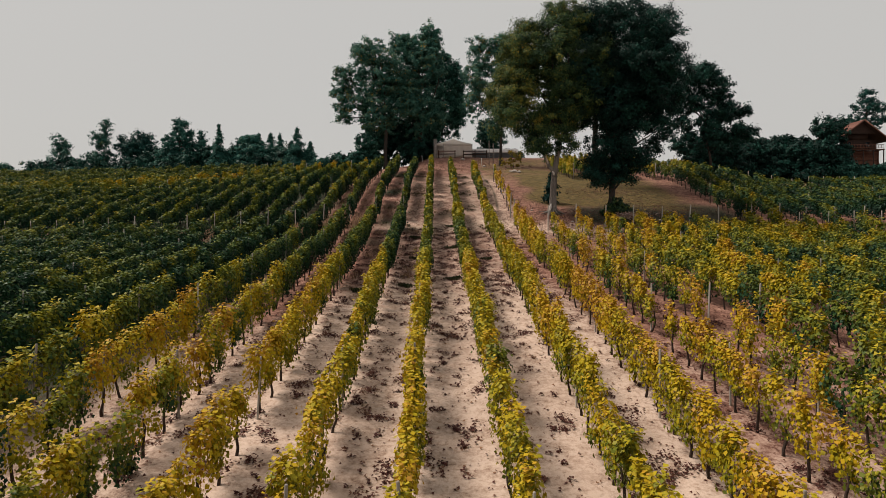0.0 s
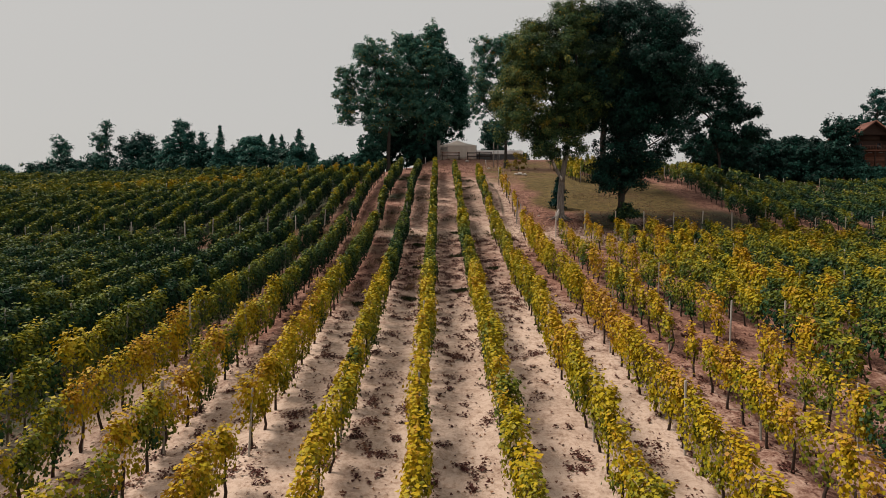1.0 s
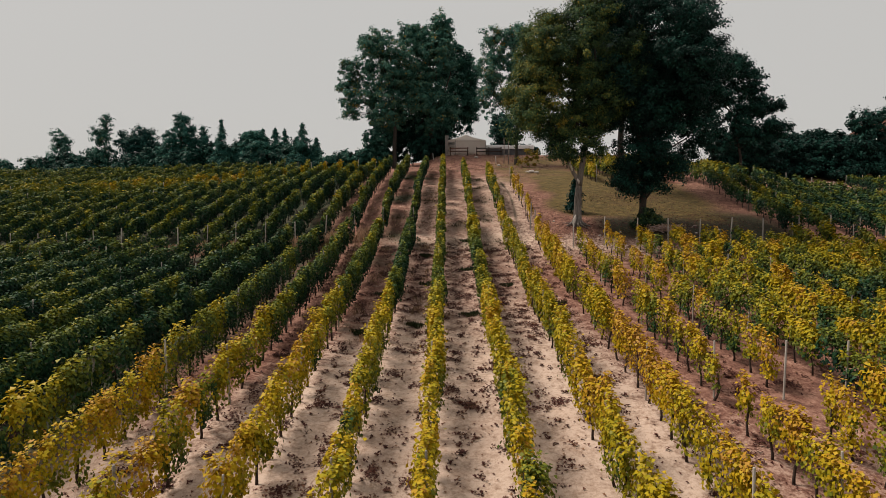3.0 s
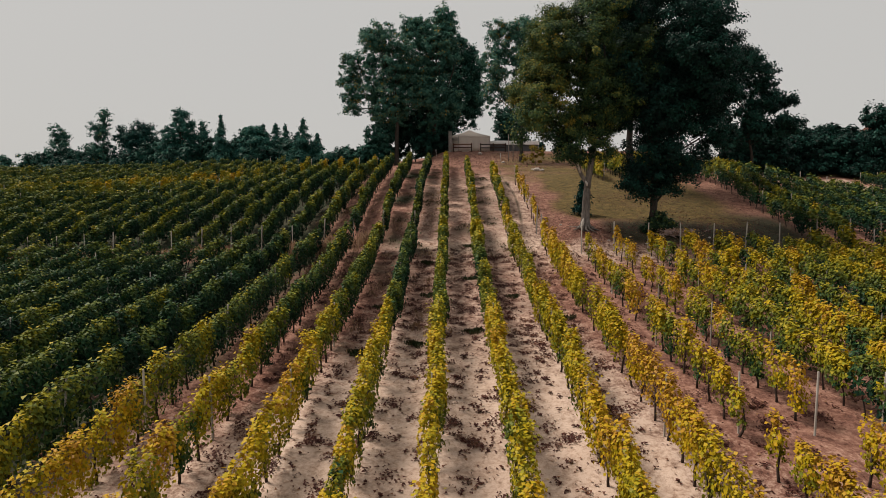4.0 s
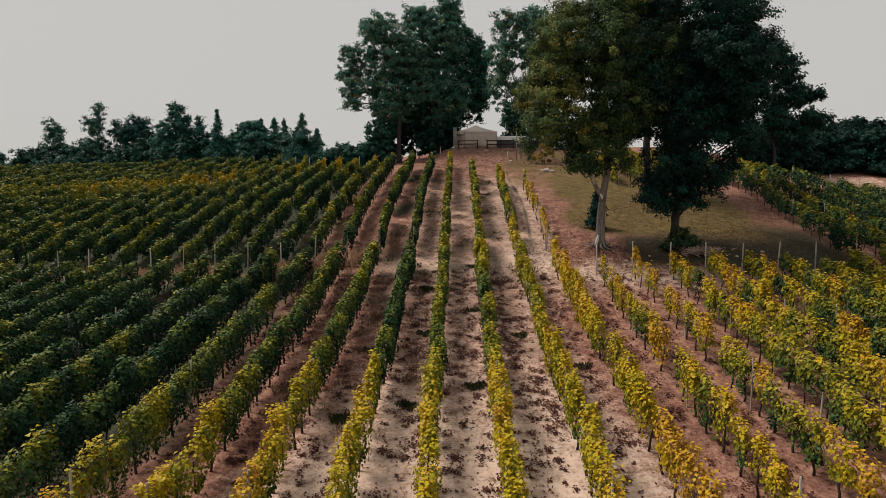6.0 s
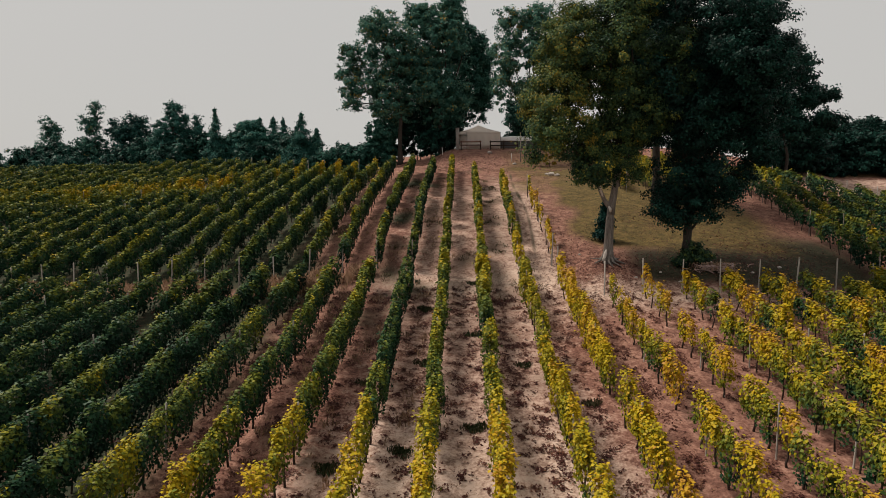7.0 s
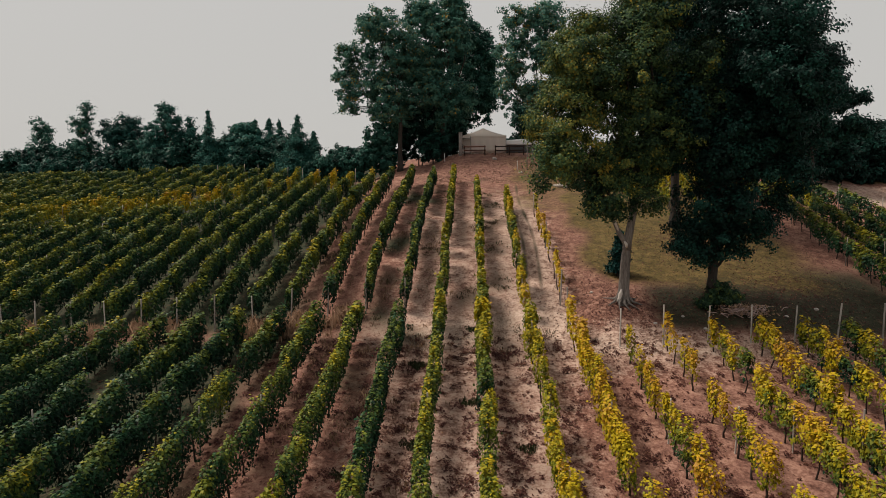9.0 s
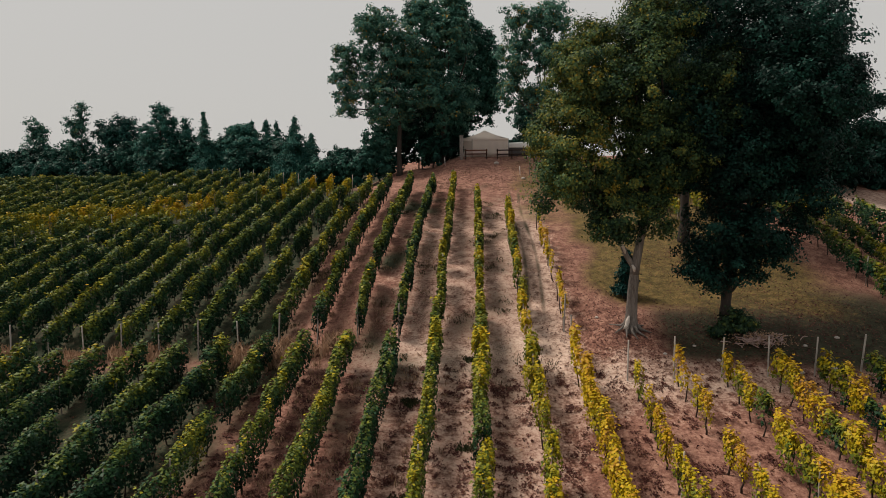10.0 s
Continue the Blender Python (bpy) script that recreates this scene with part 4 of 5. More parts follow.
make_tree("birch_tree", "slender pale-stemmed birch with thin hanging crown", "tree", (-57.8, 112), ((0, 0, 6, 2.4, 2.2, 3.2), (-0.3, 0, 9.2, 1.9, 1.8, 2.4), (0.6, 0, 11.8, 0.9, 0.9, 1.9)), 7500, 0.22, 32, ((0, 0, -0.3), (0, 0, 3), (0.2, 0, 8)), PALE_BARK, 0.14, 0.42, 0.4, 0.5, group="tree line")
make_tree("pine_tree", "broad dark green pine in the tree line", "conifer", (-52.5, 113), ((0, 0, 6.6, 4.6, 3.6, 3.0), (1.0, 0, 9.6, 2.8, 2.4, 2.0), (-2.2, 0, 8.8, 2.4, 2, 1.8), (3.0, 0, 6.6, 2.6, 2.4, 2.2), (0, 0, 3.0, 4.4, 3, 2.6)), 21000, 0.24, 33, (), BARK, 0.25, 0.16, 0.08, 0.5, NEEDLES, "tree line")
make_tree("pine_tree", "tall conical green pine in the tree line", "conifer", (-41.4, 104), ((0, 0, 2.6, 3.4, 3.0, 2.2), (0.2, 0, 5.4, 3.2, 2.8, 2.0), (-0.2, 0, 7.6, 2.7, 2.4, 1.8), (0.2, 0, 9.3, 2.0, 1.8, 1.5), (0, 0, 10.7, 1.1, 1.1, 1.2)), 19000, 0.22, 34, ((0, 0, -0.3), (0, 0, 5), (0, 0, 10)), BARK, 0.2, 0.42, 0.2, 0.42, NEEDLES, "tree line")
make_tree("pine_tree", "leaning green pine in the tree line", "conifer", (-38.7, 104.5), ((0, 0, 2.4, 2.4, 2.2, 2.0), (0.3, 0, 5.0, 2.0, 1.9, 1.5), (0.5, 0, 7.2, 1.3, 1.2, 1.2), (0.6, 0, 8.6, 0.6, 0.6, 0.8)), 10000, 0.22, 36, ((0, 0, -0.3), (0.2, 0, 4), (0.5, 0, 8)), BARK, 0.16, 0.36, 0.2, 0.42, NEEDLES, "tree line")
make_tree("pine_tree", "low rounded green pine in the tree line", "conifer", (-29.8, 102.5), ((0, 0, 4.6, 4.0, 3.2, 2.0), (0.5, 0, 6.8, 2.4, 2.2, 1.3), (-2.6, 0, 3.6, 2.2, 2.2, 1.6), (3.0, 0, 3.6, 2.2, 2.2, 1.6)), 20000, 0.22, 35, (), BARK, 0.22, 0.5, 0.15, 0.4, NEEDLES, "tree line")
for n_, (x, y, h, w) in enumerate(((-34.1, 101, 10.0, 2.6), (-28.4, 103, 8.6, 3.0), (-26.6, 103.5, 8.6, 3.6), (-24.8, 102, 7.9, 3.0), (-21.1, 97.5, 8.6, 4.0), (-23.4, 104, 6.8, 3.2), (-19.3, 98.5, 6.6, 3.4), (-31.5, 102.5, 7.4, 3.8))):
    make_spruce("slender dark green spruce in the tree line", (x, y), h, w, 40 + n_, group="tree line", density=2.2)
for n_, (x, y, h, w, tone_) in enumerate(((-73.5, 116, 5.2, 2.8, 0.3), (-66.5, 115, 8.0, 3.6, 0.2), (-61, 113, 8.4, 3.4, 0.25), (-47, 108, 7.6, 3.4, 0.25), (-44, 106, 6.5, 3.2, 0.3), (-37.5, 104, 7.4, 3.2, 0.25), (-33, 103, 6.6, 3.4, 0.3), (-22.5, 100, 5.8, 3.0, 0.2), (-69.5, 114, 7.5, 3.2, 0.25), (-50, 110, 7.0, 3.6, 0.2), (-40, 103, 6.0, 3.4, 0.22), (-29, 101, 5.6, 3.6, 0.28), (-25.5, 101, 5.2, 3.0, 0.22), (-17.4, 108, 3.8, 2.4, 0.2),
                                          (-14.5, 109, 3.5, 2.0, 0.15), (-56, 116, 7.5, 3.0, 0.2), (-60, 109, 5.0, 3.0, 0.2), (-64, 110, 4.5, 3.0, 0.25), (-54, 108, 4.5, 3.0, 0.2), (-79, 117, 6.8, 3.4, 0.4), (-83, 118, 6.2, 3.6, 0.3), (-76, 114, 4.4, 3.2, 0.15))):
    make_tree("shrub", "dense dark green shrub of the hedge line", "shrub", (x, y), ((0, 0, h * 0.5, w, w * 0.9, h * 0.42), (w * 0.35, 0, h * 0.72, w * 0.6, w * 0.6, h * 0.26), (-w * 0.4, 0, h * 0.6, w * 0.5, w * 0.5, h * 0.28)), 6200, 0.31, 60 + n_, ((0, 0, -0.2), (0, 0, 0.8), (0, 0, 1.4)), BARK, 0.12, tone_, 0.2, 0.5, group="hedge shrubs", branches=12)
# far wood, seen over the left crest once the eye has risen
for n_ in range(11):
    x, y = -152 - 11.5 * n_, 296 + 9 * math.sin(2.1 * n_)
    h, w = 18.5 + 1.8 * math.sin(1.3 * n_), 6.5
    make_tree("far_tree", "hazy green tree of the distant wood", "tree", (x, y), ((0, 0, h * 0.45, w, w * 0.9, h * 0.4), (w * 0.35, 0, h * 0.74, w * 0.6, w * 0.6, h * 0.25), (-w * 0.4, 0, h * 0.66, w * 0.55, w * 0.5, h * 0.28)), 2600, 0.9, 200 + n_, ((0, 0, -0.2), (0, 0, 2), (0, 0, 4)), BARK, 0.3, 0.4, 0.2, 1.2, group="far wood", branches=6)
# wood on the right shoulder of the hill
for n_, (x, y, h, w, tone_) in enumerate(((38.5, 88, 4.4, 3.2, 0.08), (39, 90, 5.6, 4.2, 0.05), (45, 92, 6.1, 4.6, 0.05), (50, 95, 6.2, 4.4, 0.05), (54.8, 88.8, 8.7, 2.8, 0.12), (52, 98, 6.0, 4, 0.05), (55.6, 88.0, 5.0, 1.9, 0.1), (50.8, 87.2, 5.3, 4.2, 0.08), (48, 90, 4.6, 3.4, 0.05), (42, 88.8, 4.4, 3.4, 0.06))):
    make_tree("woodland_tree", "dense dark bushy tree at the edge of the wood", "tree", (x, y), ((0, 0, h * 0.48, w, w * 0.9, h * 0.42), (w * 0.35, 0, h * 0.74, w * 0.6, w * 0.6, h * 0.26), (-w * 0.4, 0, h * 0.66, w * 0.55, w * 0.5, h * 0.28)), 9500, 0.25, 80 + n_, ((0, 0, -0.2), (0, 0, 0.8), (0, 0, 1.6)), BARK, 0.16, tone_, 0.15, 0.5, group="woodland edge", branches=16)
for n_ in range(4, 9):
    x, y, h, w = 22 + 5.2 * n_, 98 + 2 * math.sin(1.7 * n_), 6.0 + 0.8 * math.sin(2.3 * n_), 4.2
    make_tree("woodland_tree", "dark tree deeper in the wood", "tree", (x, y), ((0, 0, h * 0.42, w, w * 0.9, h * 0.42), (w * 0.35, 0, h * 0.74, w * 0.6, w * 0.6, h * 0.26), (-w * 0.4, 0, h * 0.6, w * 0.55, w * 0.5, h * 0.3)), 3500, 0.46, 180 + n_, ((0, 0, -0.2), (0, 0, 0.8), (0, 0, 1.6)), BARK, 0.16, 0.1, 0.1, 0.5, group="woodland edge", branches=8)
make_tree("pine_tree", "tall dark open-crowned pine behind the log house", "conifer", (71.5, 106), ((0, 0, 12.4, 2.6, 2.2, 1.6), (1.6, 0, 10.2, 2.2, 2.0, 1.4), (-2.0, 0, 10.4, 1.8, 1.8, 1.3), (0.3, 0, 14.6, 1.6, 1.5, 1.3), (2.6, 0, 12.6, 1.3, 1.3, 1.0)), 6500, 0.22, 99, ((0, 0, -0.3), (0, 0, 5), (0.2, 0, 10)), BARK, 0.2, 0.2, 0.4, 0.45, NEEDLES, "woodland edge")
# undergrowth
for n_, (x, y, h, w, tone_) in enumerate(((-9.4, 89.5, 6.4, 2.2, 0.4), (-4.8, 92.5, 8.6, 3.0, 0.1), (-2.0, 96, 7.0, 2.8, 0.08), (-7.2, 92.5, 9.4, 3.2, 0.12), (-8.4, 94, 8.4, 2.6, 0.25), (-5.5, 96, 8.0, 3.4, 0.1), (-3.4, 90.5, 3.6, 2.0, 0.1), (37.5, 83, 4.6, 3.2, 0.1), (37, 85, 5.8, 3.8, 0.06), (42, 87, 5.2, 3.8, 0.06), (47, 88, 5.2, 3.8, 0.06), (-11.5, 88, 4.2, 2.2, 0.3), (-14.6, 90, 4.2, 2.4, 0.2), (-17.6, 92.5, 4.0, 2.4, 0.25), (33.6, 82.0, 2.6, 2.4, 0.1), (34.8, 83.0, 2.8, 2.4, 0.08), (36.0, 84.0, 3.6, 2.8, 0.08), (40.5, 86.8, 3.2, 2.6, 0.06), (37.6, 85.6, 2.8, 2.4, 0.06), (44.5, 88.8, 3.2, 2.7, 0.06), (47, 87.6, 3.0, 2.6, 0.06), (55.2, 85.6, 2.3, 1.6, 0.25), (58.6, 87.2, 1.9, 1.4, 0.4), (61.5, 87.0, 2.1, 1.6, 0.35), (64.5, 86.6, 2.4, 1.8, 0.2), (38.8, 85.2, 1.5, 2.2, 0.06), (42.4, 86.4, 1.5, 2.2, 0.06), (45.6, 86.6, 1.5, 2.2, 0.06), (49.5, 84.6, 1.6, 2.2, 0.08), (6.4, 104.6, 2.6, 1.6, 0.1), (-1.3, 100.5, 4.0, 1.7, 0.1), (-3.5, 98.5, 6.0, 2.4, 0.08), (10.4, 104.2, 2.6, 2.0, 0.1), (12.6, 104.5, 2.6, 1.8, 0.1))):
    make_tree("thicket", "dark leafy thicket under the hilltop trees", "shrub", (x, y), ((0, 0, h * 0.42, w, w * 0.9, h * 0.42), (w * 0.3, 0, h * 0.72, w * 0.65, w * 0.6, h * 0.28), (-w * 0.45, 0, h * 0.58, w * 0.5, w * 0.5, h * 0.3)), 4000, 0.28, 140 + n_, ((0, 0, -0.2), (0, 0, 0.5), (0, 0, 1.0)), BARK, 0.08, tone_, 0.15, 0.42, group="undergrowth", branches=10)
for n_, (x, y, h, w, tone_) in enumerate(((13.5, 47.8, 1.45, 0.5, 0.3), (14.1, 48.1, 0.8, 0.4, 0.35), (12.8, 47.7, 0.7, 0.4, 0.3), (9.5, 79, 2.2, 1.4, 0.92))):
    make_tree("shrub", ("yellowing" if tone_ > 0.5 else "dark green") + " leafy shrub growing beside the oaks", "shrub", (x, y), ((0, 0, h * 0.4, w, w * 0.9, h * 0.36), (w * 0.5, 0.1, h * 0.7, w * 0.5, w * 0.5, h * 0.26), (-w * 0.7, 0, h * 0.35, w * 0.5, w * 0.4, h * 0.24), (-w * 0.2, -0.1, h * 0.85, w * 0.3, w * 0.3, h * 0.2)), 1800, 0.12, 120 + n_, ((0, 0, -0.2), (0, 0, 0.2), (0, 0, 0.4)), BARK, 0.04, tone_, 0.5, 0.2, OAK_LEAF, group="shrubs", branches=12)


# ---- tent and fences on the hilltop ----
def cloth_strip(cols, rows_, fold=0.0):
    """A sheet through a grid of points (rows_ x cols x 3) given a thickness of 1 cm."""
    g = np.asarray(cols, float)
    h, w = g.shape[:2]
    n = h * w
    front = g.reshape(-1, 3)
    back = front + np.array((0, 0.012, 0.006))
    i, j = np.meshgrid(np.arange(h - 1), np.arange(w - 1), indexing="ij")
    f = np.stack([i * w + j, i * w + j + 1, (i + 1) * w + j + 1, (i + 1) * w + j], -1).reshape(-1, 4)
    rim = [(a, b, b + n, a + n) for r_ in range(h - 1) for a, b in (((r_ * w), (r_ + 1) * w), ((r_ + 1) * w + w - 1, r_ * w + w - 1))]
    rim += [(a + 1, a, a + n, a + 1 + n) for a in range(w - 1)] + [((h - 1) * w + a, (h - 1) * w + a + 1, (h - 1) * w + a + 1 + n, (h - 1) * w + a + n) for a in range(w - 1)]
    return np.concatenate([front, back]), np.concatenate([f, f[:, ::-1] + n, np.array(rim)])


TX, TY = 2.5, 94.3
TZ = float(land(TX, TY))
tent = thing("party_tent", (TX, TY, TZ), "cream canvas pavilion tent with a pitched roof on the hilltop", "tent")
hw, hd, eave, peak = 2.65, 2.4, 2.0, 3.1
roof_chunks = []
for a, b in (((-hw, -hd), (hw, -hd)), ((hw, -hd), (hw, hd)), ((hw, hd), (-hw, hd)), ((-hw, hd), (-hw, -hd))):
    us, vs = np.linspace(0, 1, 9), np.linspace(0, 1, 7)
    grid = [[((a[0] + (b[0] - a[0]) * u) * (1 - k), (a[1] + (b[1] - a[1]) * u) * (1 - k), eave + (peak - eave) * (0.75 * k + 0.25 * k ** 3) - 0.06 * math.sin(math.pi * u) * (1 - k)) for u in us] for k in vs]
    roof_chunks.append(cloth_strip(grid, 7))
v, f = join(roof_chunks)
part("roof", np_mesh("roof", v, f, None, True), ROOF_CANVAS, tent, "sagging cream canvas roof")


def curtain(a, b, z0, z1, wave=0.035, n=26):
    us = np.linspace(0, 1, n)
    a, b = np.array(a, float), np.array(b, float)
    side = np.array((-(b - a)[1], (b - a)[0])) / np.linalg.norm(b - a)
    return cloth_strip([[(*(a + (b - a) * u + side * wave * math.sin(u * 31 + 2 * k) * (1 - 0.5 * k)), z0 + (z1 - z0) * k) for u in us] for k in np.linspace(0, 1, 5)], 5)


for label_, a, b in (("front wall of hanging canvas", (-hw + 1.15, -hd), (hw, -hd)), ("", (hw, -hd), (hw, hd)), ("", (hw, hd), (-hw, hd)), ("", (-hw, hd), (-hw, -hd))):
    v, f = curtain(a, b, 0.0, eave)
    part("side_wall", np_mesh("side_wall", v, f, None, True), CANVAS, tent, label_)
v, f = curtain((-hw, -hd - 0.03), (hw, -hd - 0.03), eave - 0.26, eave + 0.01, 0.02)
part("valance", np_mesh("valance", v, f, None, True), CANVAS, tent)
for x, y in ((-hw, -hd), (hw, -hd), (hw, hd), (-hw, hd), (-hw + 1.15, -hd)):
    v, f = tube([(x, y - 0.05, -0.2), (x, y - 0.05, eave)], (0.035, 0.035), 8)
    part("pole", np_mesh("pole", v, f, None, True), STEEL, tent)

canopy_z = float(land(8.6, 95.5))
canopy = thing("canopy", (8.6, 95.5, canopy_z), "long low white tarpaulin canopy beside the tent", "canopy")
v, f = cloth_strip([[(u, w_, 1.5 + 0.2 * math.cos((w_) * 0.9) - 0.04 * math.cos(u * 2.0)) for u in np.linspace(-3.4, 3.4, 15)] for w_ in np.linspace(-1.5, 1.5, 6)], 6)
part("cover", np_mesh("cover", v, f, None, True), WHITE_TARP, canopy)
v, f = curtain((-3.4, -1.52), (3.4, -1.52), 1.0, 1.56, 0.012)
part("valance", np_mesh("valance", v, f, None, True), WHITE_TARP, canopy)
v, f = curtain((-3.3, -1.4), (3.3, -1.4), 0.0, 1.1, 0.03)
part("side_wall", np_mesh("side_wall", v, f, None, True), GREY_TARP, canopy, "dark grey tarpaulin side wall")
for x in (-3.3, 0.0, 3.3):
    for y in (-1.45, 1.45):
        v, f = tube([(x, y, -0.4), (x, y, 1.5)], (0.03, 0.03), 8)
        part("pole", np_mesh("pole", v, f, None, True), STEEL, canopy)


def rail_fence(x0, x1, y, heights, label, wood, spans):
    z = float(land((x0 + x1) / 2, y))
    fence = thing("rail_fence", ((x0 + x1) / 2, y, z), label, "fence", "fences before the tent")
    half = (x1 - x0) / 2
    for k in range(spans + 1):
        x = -half + k * 2 * half / spans
        v, f = box(x, 0, 0.35, 0.12, 0.12, 1.5)
        part("post", np_mesh("post", v, f), DARK_WOOD, fence)
    for h in heights:
        v, f = beam((-half - 0.1, -0.08, h), (half + 0.1, -0.08, h + 0.02), 0.05, 0.13)
        part("rail", np_mesh("rail", v, f), wood, fence)


rail_fence(0.3, 2.6, 89.2, (0.55, 0.95), "red-brown wooden rail fence at the edge of the bank", RED_WOOD, 1)
rail_fence(3.8, 7.0, 89.2, (0.5, 0.95), "dark wooden rail fence at the edge of the bank", DARK_WOOD, 2)

pillar = thing("board_pillar", (-0.15, 88.8, float(land(-0.15, 88.8))), "tall grey weathered board pillar at the edge of the bank", "pillar")
for x in (-0.14, 0.0, 0.14):
    v, f = box(x, 0, 1.1, 0.13, 0.16, 3.0 + 0.1 * x)
    part("board", np_mesh("board", v, f), GREY_WOOD, pillar)
v, f = box(0, 0, 2.62, 0.5, 0.24, 0.06)
part("cap", np_mesh("cap", v, f), GREY_WOOD, pillar)

for x, y, h in ((6.75, 82.0, 3.1), (7.3, 82.3, 2.7)):
    mast = thing("track_post", (x, y, float(land(x, y))), "tall thin pale post beside the track", "post", "posts by the track")
    v, f = tube([(0, 0, -0.3), (0.02, 0, h * 0.6), (0.0, 0, h)], (0.05, 0.045, 0.04), 8)
    part("shaft", np_mesh("shaft", v, f, None, True), GREY_WOOD, mast)
    v, f = box(0, 0, h + 0.02, 0.12, 0.12, 0.05)
    part("cap", np_mesh("cap", v, f), GREY_WOOD, mast)
for z in (0.6, 1.2, 1.8, 2.4):
    v, f = tube([(6.75, 82.0, float(land(6.75, 82.0)) + z), (7.02, 82.1, float(land(6.75, 82.0)) + z - 0.03), (7.3, 82.3, float(land(7.3, 82.3)) + z)], (0.008, 0.008, 0.008), 4)
    tagged(part("fence_wire", np_mesh("fence_wire", v, f), STEEL, None), "thin steel wire strung between two posts", "wire", "fence wires")
for x, y in ((-9.6, 82.5), (-1.9, 87.4), (5.8, 82.0)):
    stake = tagged(new("marker_stake", np_mesh("marker_stake", *tube([(0, 0, -0.15), (0, 0, 0.7), (0, 0, 0.95)], (0.03, 0.028, 0.022), 6))), "short whitewashed marker stake in the bank", "stake", "marker stakes")
    stake.data.materials.append(WHITE_TARP)
    stake.matrix_basis = pose(x, y, float(land(x, y)), 2, -3, 0)

make_spruce("small dark conifer growing behind the pale oak", (9.3, 51.6), 2.7, 0.75, 58, group="shrubs", density=2.5, tone=-0.05)


# ---- log house on the right shoulder ----
def log_house():
    hx, hy = 60.5, 94.3
    house = thing("log_house", (hx, hy, 17.4), "two-storey log house with red tiled gable roof and balcony", "house")
    house.scale = (0.667, 0.667, 0.667)
    half, depth = 4.2, 4.5
    for side in (-1, 1):
        for k in range(25):
            v, f = tube([(-half - 0.2, side * depth, -3.56 + 0.24 * k), (half + 0.2, side * depth, -3.56 + 0.24 * k)], (0.13, 0.13), 8)
            part("log", np_mesh("log", v, f, None, True), RED_WOOD, house)
            v, f = tube([(side * half, -depth - 0.2, -3.44 + 0.24 * k), (side * half, depth + 0.2, -3.44 + 0.24 * k)], (0.13, 0.13), 8)
            part("log", np_mesh("log", v, f, None, True), RED_WOOD, house)
    v, f = box(0, -depth - 0.75, 2.45, 2 * half + 0.6, 1.9, 0.16)
    part("balcony_floor", np_mesh("balcony_floor", v, f), RED_WOOD, house)
    for x in np.linspace(-half - 0.15, half + 0.15, 5):
        v, f = box(x, -depth - 1.6, -0.6, 0.16, 0.16, 6.4)
        part("veranda_post", np_mesh("veranda_post", v, f), DARK_WOOD, house)
    for h in (2.75, 3.45):
        v, f = beam((-half - 0.2, -depth - 1.6, h), (half + 0.2, -depth - 1.6, h), 0.07, 0.1)
        part("rail", np_mesh("rail", v, f), RED_WOOD, house)
    for x in np.linspace(-half, half, 27):
        v, f = box(x, -depth - 1.6, 3.1, 0.08, 0.03, 0.62)
        part("baluster", np_mesh("baluster", v, f), RED_WOOD, house)
    # upper wall and gable take the dark wood as shade below the roof
    v, f = join([box(0, -depth + 0.1, 3.6, 2 * half - 0.6, 0.2, 2.3), box(0, -depth + 0.1, 5.4, half, 0.2, 1.4)])
    part("upper_wall", np_mesh("upper_wall", v, f), DARK_WOOD, house, "boarded upper front wall, its colour darkened for the shade under the roof")
    for x, w_ in ((-2.0, 0.9), (1.9, 1.1)):
        v, f = box(x, -depth - 0.04, 3.5, w_, 0.06, 1.6)
        win = part("window", np_mesh("window", v, f), RED_WOOD, house)
        v, f = box(x, -depth - 0.08, 3.5, w_ - 0.16, 0.03, 1.44)
        part("pane", np_mesh("pane", v, f), DARK_GLASS, win)
    v = np.array([(x, -depth - 0.9 + d, z) for d in (0, 0.08) for x, z in ((-3.2, 5.9), (3.2, 5.9), (0.0, 8.35))])
    bm = bmesh.new()
    tri = [bm.verts.new(p) for p in v]
    for q in ((0, 1, 2), (5, 4, 3), (0, 3, 4, 1), (1, 4, 5, 2), (2, 5, 3, 0)):
        bm.faces.new([tri[k] for k in q])
    part("gable_boarding", bm, DARK_WOOD, house)
    ridge, over, eave_z = 8.6, 5.6, 4.3
    for side in (-1, 1):
        slope = np.array((side * over, 0, eave_z - ridge))
        up = np.array((side * (ridge - eave_z), 0, over)) / math.hypot(ridge - eave_z, over)
        deck = np.array([(0, y, ridge) for y in (-depth - 1.9, depth + 0.8)] + [tuple(slope + (0, y, ridge)) for y in (depth + 0.8, -depth - 1.9)], float)
        v = np.concatenate([deck, deck - up * 0.14])
        f = np.array([(0, 1, 2, 3), (7, 6, 5, 4), (0, 4, 5, 1), (1, 5, 6, 2), (2, 6, 7, 3), (3, 7, 4, 0)])
        roof = part("roof", np_mesh("roof", v, f), DARK_WOOD, house)
        for k in range(18):
            p0, p1 = slope * (k / 18) + (0, 0, ridge) + up * 0.03, slope * ((k + 1.15) / 18) + (0, 0, ridge) + up * 0.075
            v, f = join([tube([p0 + (0, y, 0), p1 + (0, y, 0)], (0.15, 0.17), 4, False) for y in np.linspace(-depth - 1.8, depth + 0.7, 34)])
            part("tile_course", np_mesh("tile_course", v, f, None, True), ROOF_TILE, roof)
        v, f = beam((0, -depth - 1.93, ridge + 0.05), (side * over, -depth - 1.93, eave_z + 0.05), 0.06, 0.26)
        part("bargeboard", np_mesh("bargeboard", v, f), RED_WOOD, house)


DARK_GLASS, _n, _l, _p = material("dark_window_glass", 0.08)
_p.inputs["Base Color"].default_value = (0.02, 0.022, 0.025, 1)
_p.inputs["Specular IOR Level"].default_value = 0.5
log_house()


